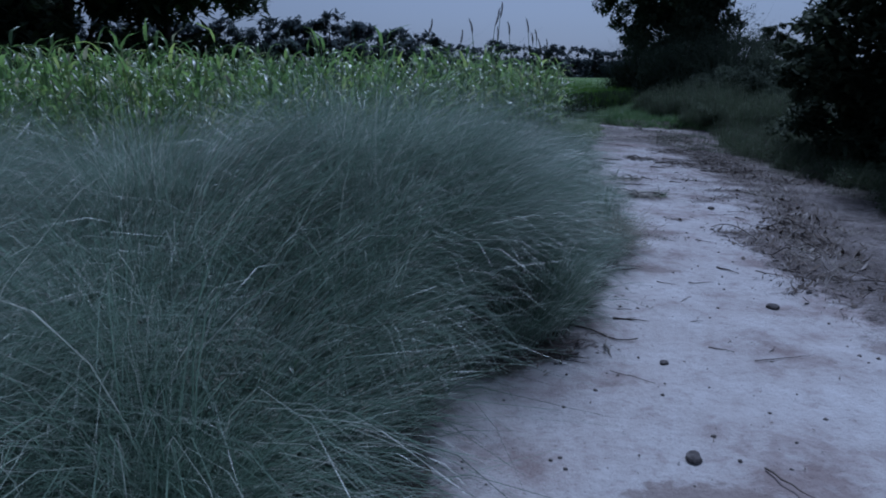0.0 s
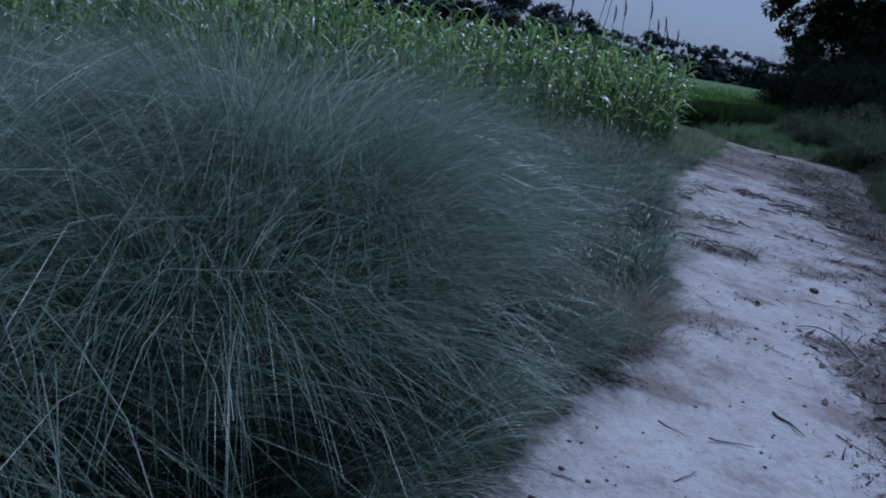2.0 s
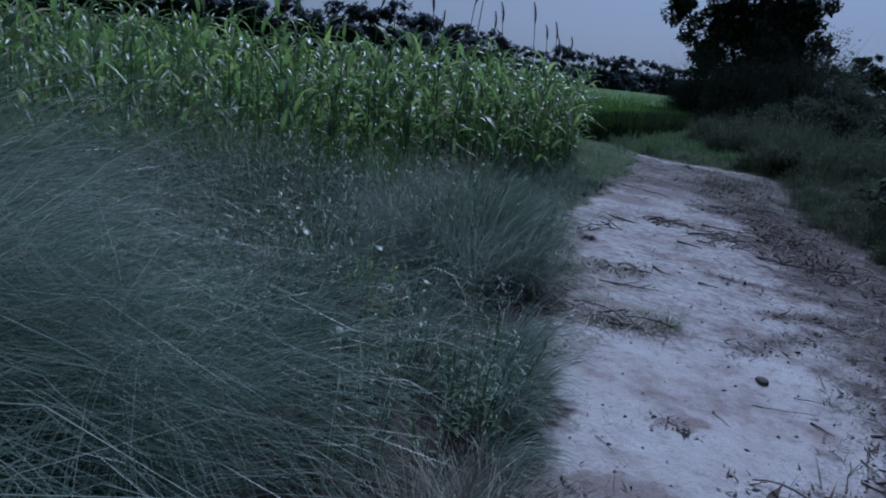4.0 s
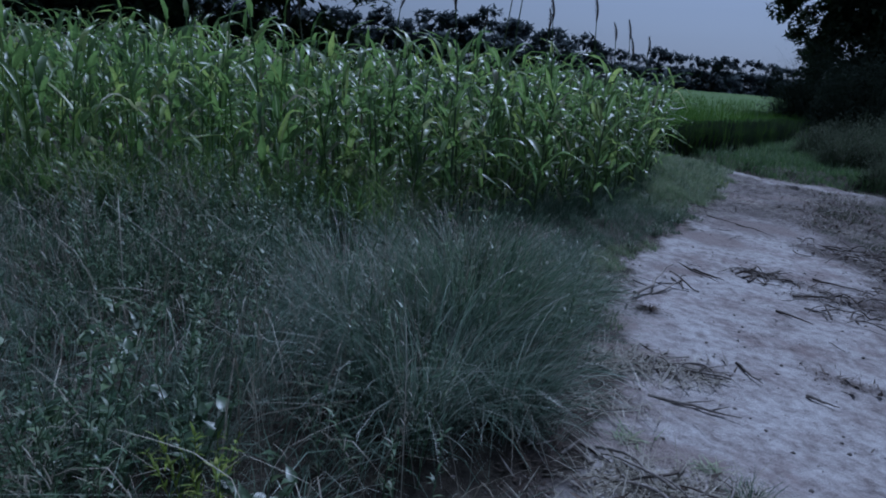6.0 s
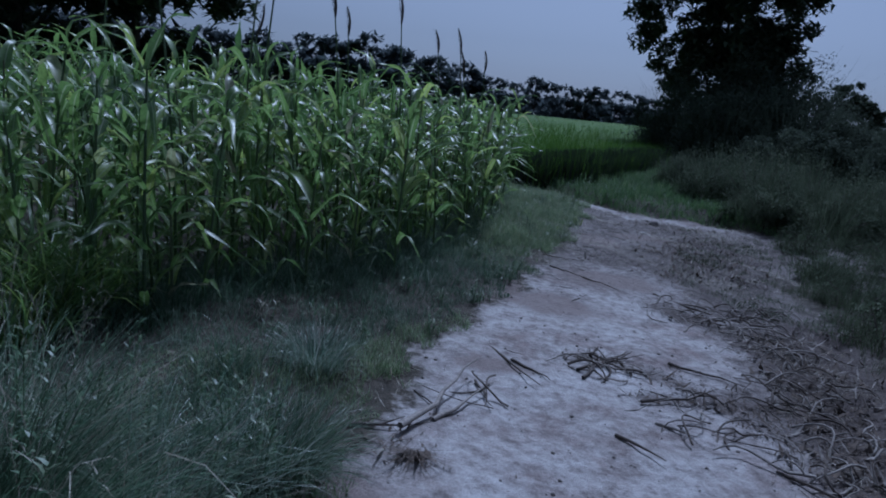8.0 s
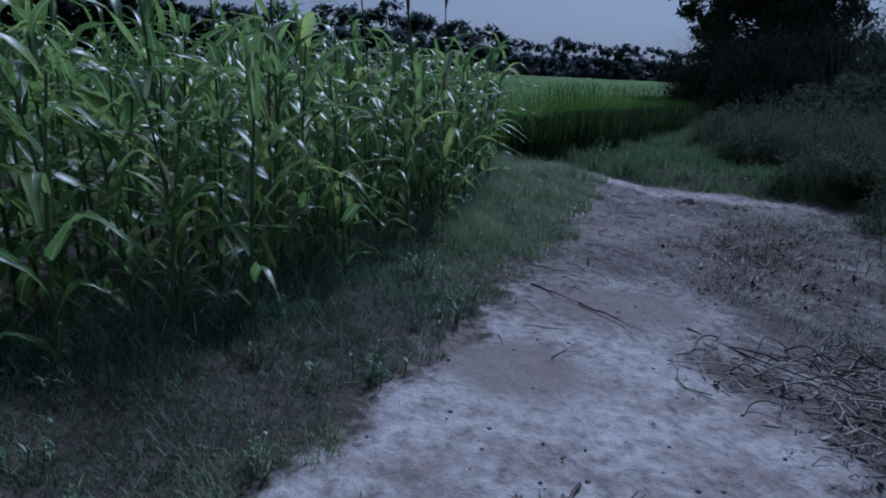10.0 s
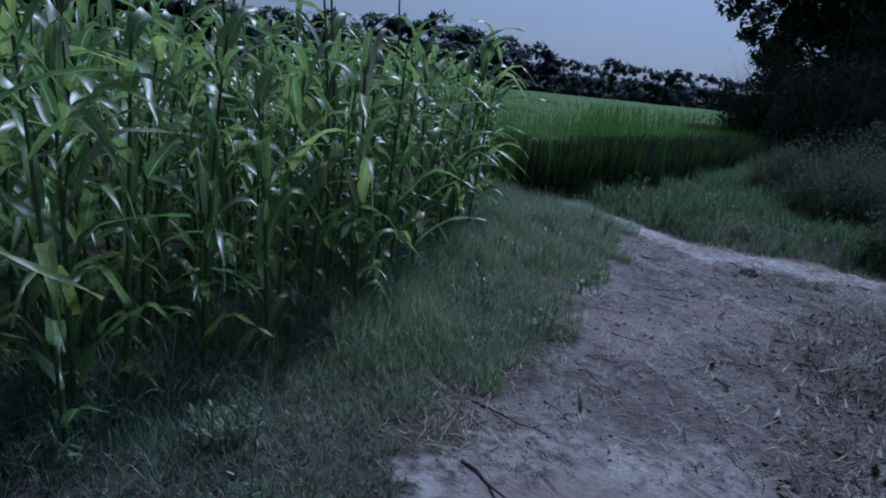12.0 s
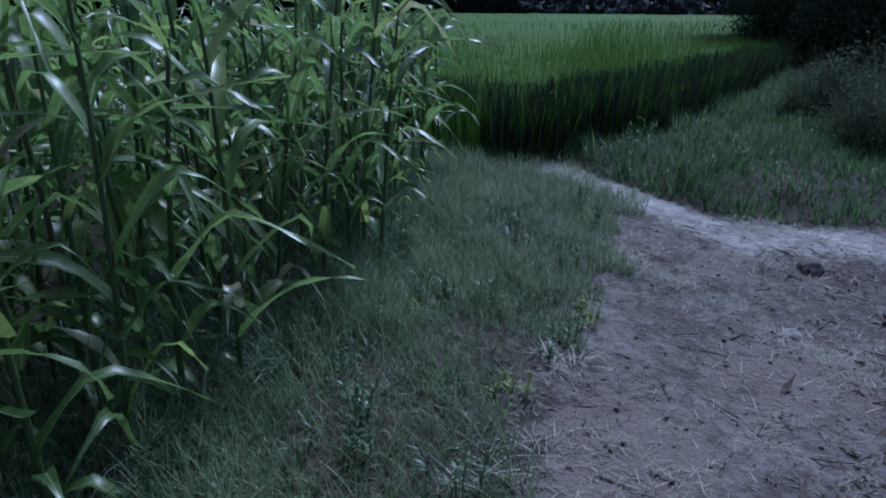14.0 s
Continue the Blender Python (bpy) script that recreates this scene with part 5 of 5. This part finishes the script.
for i in range(190):
    y = rng.uniform(1.6, 17.2)
    l, r, o = float(edge_l(y)), float(edge_r(y)), float(edge_o(y))
    x = r + abs(rng.normal(0, 0.6)) if rng.uniform() < 0.72 else rng.uniform(l, r)
    if x > o + 0.4:
        continue
    L = rng.uniform(0.06, 0.32)
    a = rng.uniform(-1.5, 1.1)
    stick("twig", "thin dark broken twig on the track", (x - L / 2 * math.cos(a), y - L / 2 * math.sin(a)), (x + L / 2 * math.cos(a), y + L / 2 * math.sin(a)), rng.uniform(0.0013, 0.0036), int(rng.integers(0, 2)), "twigs scattered on the track")


def litter(n, name, label, where, size, material, flat=1.35, thin=0.6, span=(1.2, 18.2)):
    y = rng.uniform(*span, n)
    x = where(y)
    ok = (rng.uniform(0, 1, n) < 0.16 + 0.84 * smooth(0.2, 1.1, wave(x, y, 3.4, 0.9))) & (x > edge_l(y) - 0.25) & (x < edge_o(y) + 0.6) & (y < bank_front(x))
    x, y = x[ok], y[ok]
    m = len(x)
    v, f = ribbons(on_ground(x, y, 0.004), rng.uniform(0, 6.28, m), rng.uniform(flat - 0.25, flat + 0.15, m), rng.uniform(-0.6, 0.4, m), rng.uniform(*size, m), rng.uniform(0.3, 1.0, m) * thin * size[0], 3, belly=0.4)
    tagged(mesh_object(name, v, f, material), label, "litter", kind="stuff")


litter(15000, "leaf_litter", "brown dead leaf scraps strewn along the track", lambda y: edge_r(y) + np.abs(rng.normal(0, 0.75, len(y))) - 0.25, (0.014, 0.05), M_LITTER, 1.3, 0.6)
litter(1300, "leaf_scraps", "dark scraps scattered on the pale sand", lambda y: edge_l(y) + rng.uniform(0, 1, len(y)) * (edge_r(y) - edge_l(y)), (0.012, 0.035), M_LITTER)
litter(22000, "straw", "pale dry straw lying over the earth", lambda y: np.where(y > 14, edge_l(y) + rng.uniform(0, 1, len(y)) * (edge_o(y) - edge_l(y)), edge_r(y) + np.abs(rng.normal(0.3, 0.7, len(y)))), (0.03, 0.12), M_DRY, 1.42, 0.14)
litter(1600, "edge_straw", "dead straw along the grassy edge", lambda y: edge_l(y) + rng.normal(0.02, 0.14, len(y)), (0.04, 0.14), M_DRY, 1.4, 0.09)

litter(30000, "root_straw", "pale straw and fine dead roots matted on the bare earth", lambda y: edge_l(y) + rng.uniform(-0.05, 1, len(y)) * (6.2 - edge_l(y)), (0.03, 0.13), M_DRY, 1.4, 0.13, (13.6, 18.3))
litter(4500, "earth_litter", "dark scraps of dead leaf on the bare earth", lambda y: edge_l(y) + rng.uniform(-0.05, 1, len(y)) * (6.2 - edge_l(y)), (0.012, 0.04), M_LITTER, 1.3, 0.6, (13.6, 18.3))

def strip_litter(n, name, label, size, material, flat, thin):
    """Waste scattered along the strips of field waste."""
    w = np.array([math.dist(a, c) * wd + 0.02 for a, c, wd, amt in WASTE])
    pick = rng.choice(len(WASTE), n, p=w / w.sum())
    ends = np.array([[*a, *c, wd] for a, c, wd, amt in WASTE])[pick]
    u = rng.uniform(-0.05, 1.05, n)
    x = ends[:, 0] + u * (ends[:, 2] - ends[:, 0]) + rng.normal(0, 0.6, n) * ends[:, 4]
    y = ends[:, 1] + u * (ends[:, 3] - ends[:, 1]) + rng.normal(0, 0.6, n) * ends[:, 4]
    v, f = ribbons(on_ground(x, y, 0.004), rng.uniform(0, 6.28, n), rng.uniform(flat - 0.3, flat + 0.15, n), rng.uniform(-0.6, 0.4, n), rng.uniform(*size, n), rng.uniform(0.3, 1.0, n) * thin * size[0], 3, belly=0.4)
    tagged(mesh_object(name, v, f, material), label, "litter", kind="stuff")


strip_litter(12000, "waste_scraps", "dark crumbled leaf waste in strips on the track", (0.015, 0.06), M_LITTER, 1.3, 0.8)
strip_litter(6500, "waste_straw", "broken brown straw in strips on the track", (0.03, 0.16), M_TWIG, 1.35, 0.12)
strip_litter(1000, "dead_leaves", "large curled brown dead leaves in the field waste", (0.05, 0.13), M_LITTER, 1.2, 0.75)
strip_litter(600, "pale_leaves", "bleached broken leaf blades in the field waste", (0.05, 0.16), M_HUSK, 1.25, 0.4)


def panicle_grass(centres, per, height, label):
    """Thin stems, each with an airy spray of short side branches."""
    n = len(centres) * per
    cid = np.repeat(np.arange(len(centres)), per)
    x = centres[cid, 0] + rng.normal(0, 0.1, n)
    y = centres[cid, 1] + rng.normal(0, 0.1, n)
    az, lean, bow = rng.uniform(0, 6.28, n), np.abs(rng.normal(0.18, 0.16, n)), rng.uniform(0.1, 0.9, n)
    L = rng.uniform(*height, n)
    base = on_ground(x, y, -0.01)
    stems = ribbons(base, az, lean, bow, L, 0.0022, 5, 1.6, taper=0.3)
    spine = stems[0].reshape(n, 6, 2, 3).mean(2)
    k = 13
    u = np.tile(np.linspace(0.5, 0.98, k), n) * 5
    i = np.repeat(np.arange(n), k)
    j = np.minimum(u.astype(int), 4)
    w = (u - j)[:, None]
    at = spine[i, j] * (1 - w) + spine[i, j + 1] * w
    m = len(at)
    sprays = ribbons(at, rng.uniform(0, 6.28, m), rng.uniform(0.3, 1.1, m), rng.uniform(0.0, 0.9, m), rng.uniform(0.025, 0.085, m) * (1.25 - u / 6), rng.uniform(0.0016, 0.0034, m), 2, taper=0.2)
    v, f = join(stems, sprays)
    tagged(mesh_object("panicle_grass", v, f, M_DRY), label, "grass", kind="stuff")


n = 800
c = clumps((-2.2, 1.75), (5.2, 9.0), n, lambda x, y: (x < edge_l(y) - 0.12) & (x < walk_x(y) - 0.7))
n = len(c)
v, f = ribbons(on_ground(c[:, 0], c[:, 1], -0.01), rng.uniform(0, 6.28, n), np.abs(rng.normal(0.3, 0.25, n)), rng.uniform(0.6, 2.3, n), rng.uniform(0.35, 0.95, n), rng.uniform(0.0022, 0.005, n), 8, taper=0.25, twist=rng.uniform(-0.8, 0.8, n), kink=rng.uniform(0.35, 0.85, n))
tagged(mesh_object("broken_stems", v, f, M_DRY), "pale broken grass stems bent over among the weeds", "grass", kind="stuff")
panicle_grass(clumps((-1.6, 1.7), (5.4, 9.2), 62, lambda x, y: (x < edge_l(y) - 0.2) & (x < walk_x(y) - 0.8)), 9, (0.45, 0.85), "pale airy seed sprays standing over the weeds")
panicle_grass(np.array([(-0.3, 1.95), (-0.15, 2.15), (-0.45, 2.25), (-0.02, 2.35), (-0.6, 2.0), (-0.25, 2.4)]), 11, (0.4, 0.72), "brownish airy seed sprays of dry grass beside the sand")
n = 5200
y = rng.uniform(1.4, 17.5, n)
y = np.where(rng.uniform(0, 1, n) < 0.5, rng.uniform(13.8, 18.0, n), y)
x = edge_l(y) + rng.uniform(-0.1, 1.0, n) * (edge_o(y) - edge_l(y) + 0.1)
geos = []
base_v = np.array([[1, 0, 0], [-1, 0, 0], [0, 1, 0], [0, -1, 0], [0, 0, 0.8], [0, 0, -0.6]], float)
base_f = np.array([[0, 2, 4], [2, 1, 4], [1, 3, 4], [3, 0, 4], [2, 0, 5], [1, 2, 5], [3, 1, 5], [0, 3, 5]])
sz = 0.0025 + 0.011 * rng.uniform(0, 1, n) ** 3
ang = rng.uniform(0, 6.28, n)
rot = np.stack([np.cos(ang), np.sin(ang)], 1)
jit = base_v[None] * (1 + rng.normal(0, 0.2, (n, 6, 1)))
vx2 = (jit[..., 0] * rot[:, :1] - jit[..., 1] * rot[:, 1:]) * sz[:, None]
vy2 = (jit[..., 0] * rot[:, 1:] + jit[..., 1] * rot[:, :1]) * sz[:, None]
vz2 = jit[..., 2] * sz[:, None]
pv = on_ground(x, y, 0.002)[:, None] + np.stack([vx2, vy2, vz2], -1)
pf = (np.arange(n)[:, None, None] * 6 + base_f[None]).reshape(-1, 3)
tagged(mesh_object("pebbles", pv.reshape(-1, 3), pf, M_CLOD), "small dark pebbles and clods on the sand", "pebbles", kind="stuff")
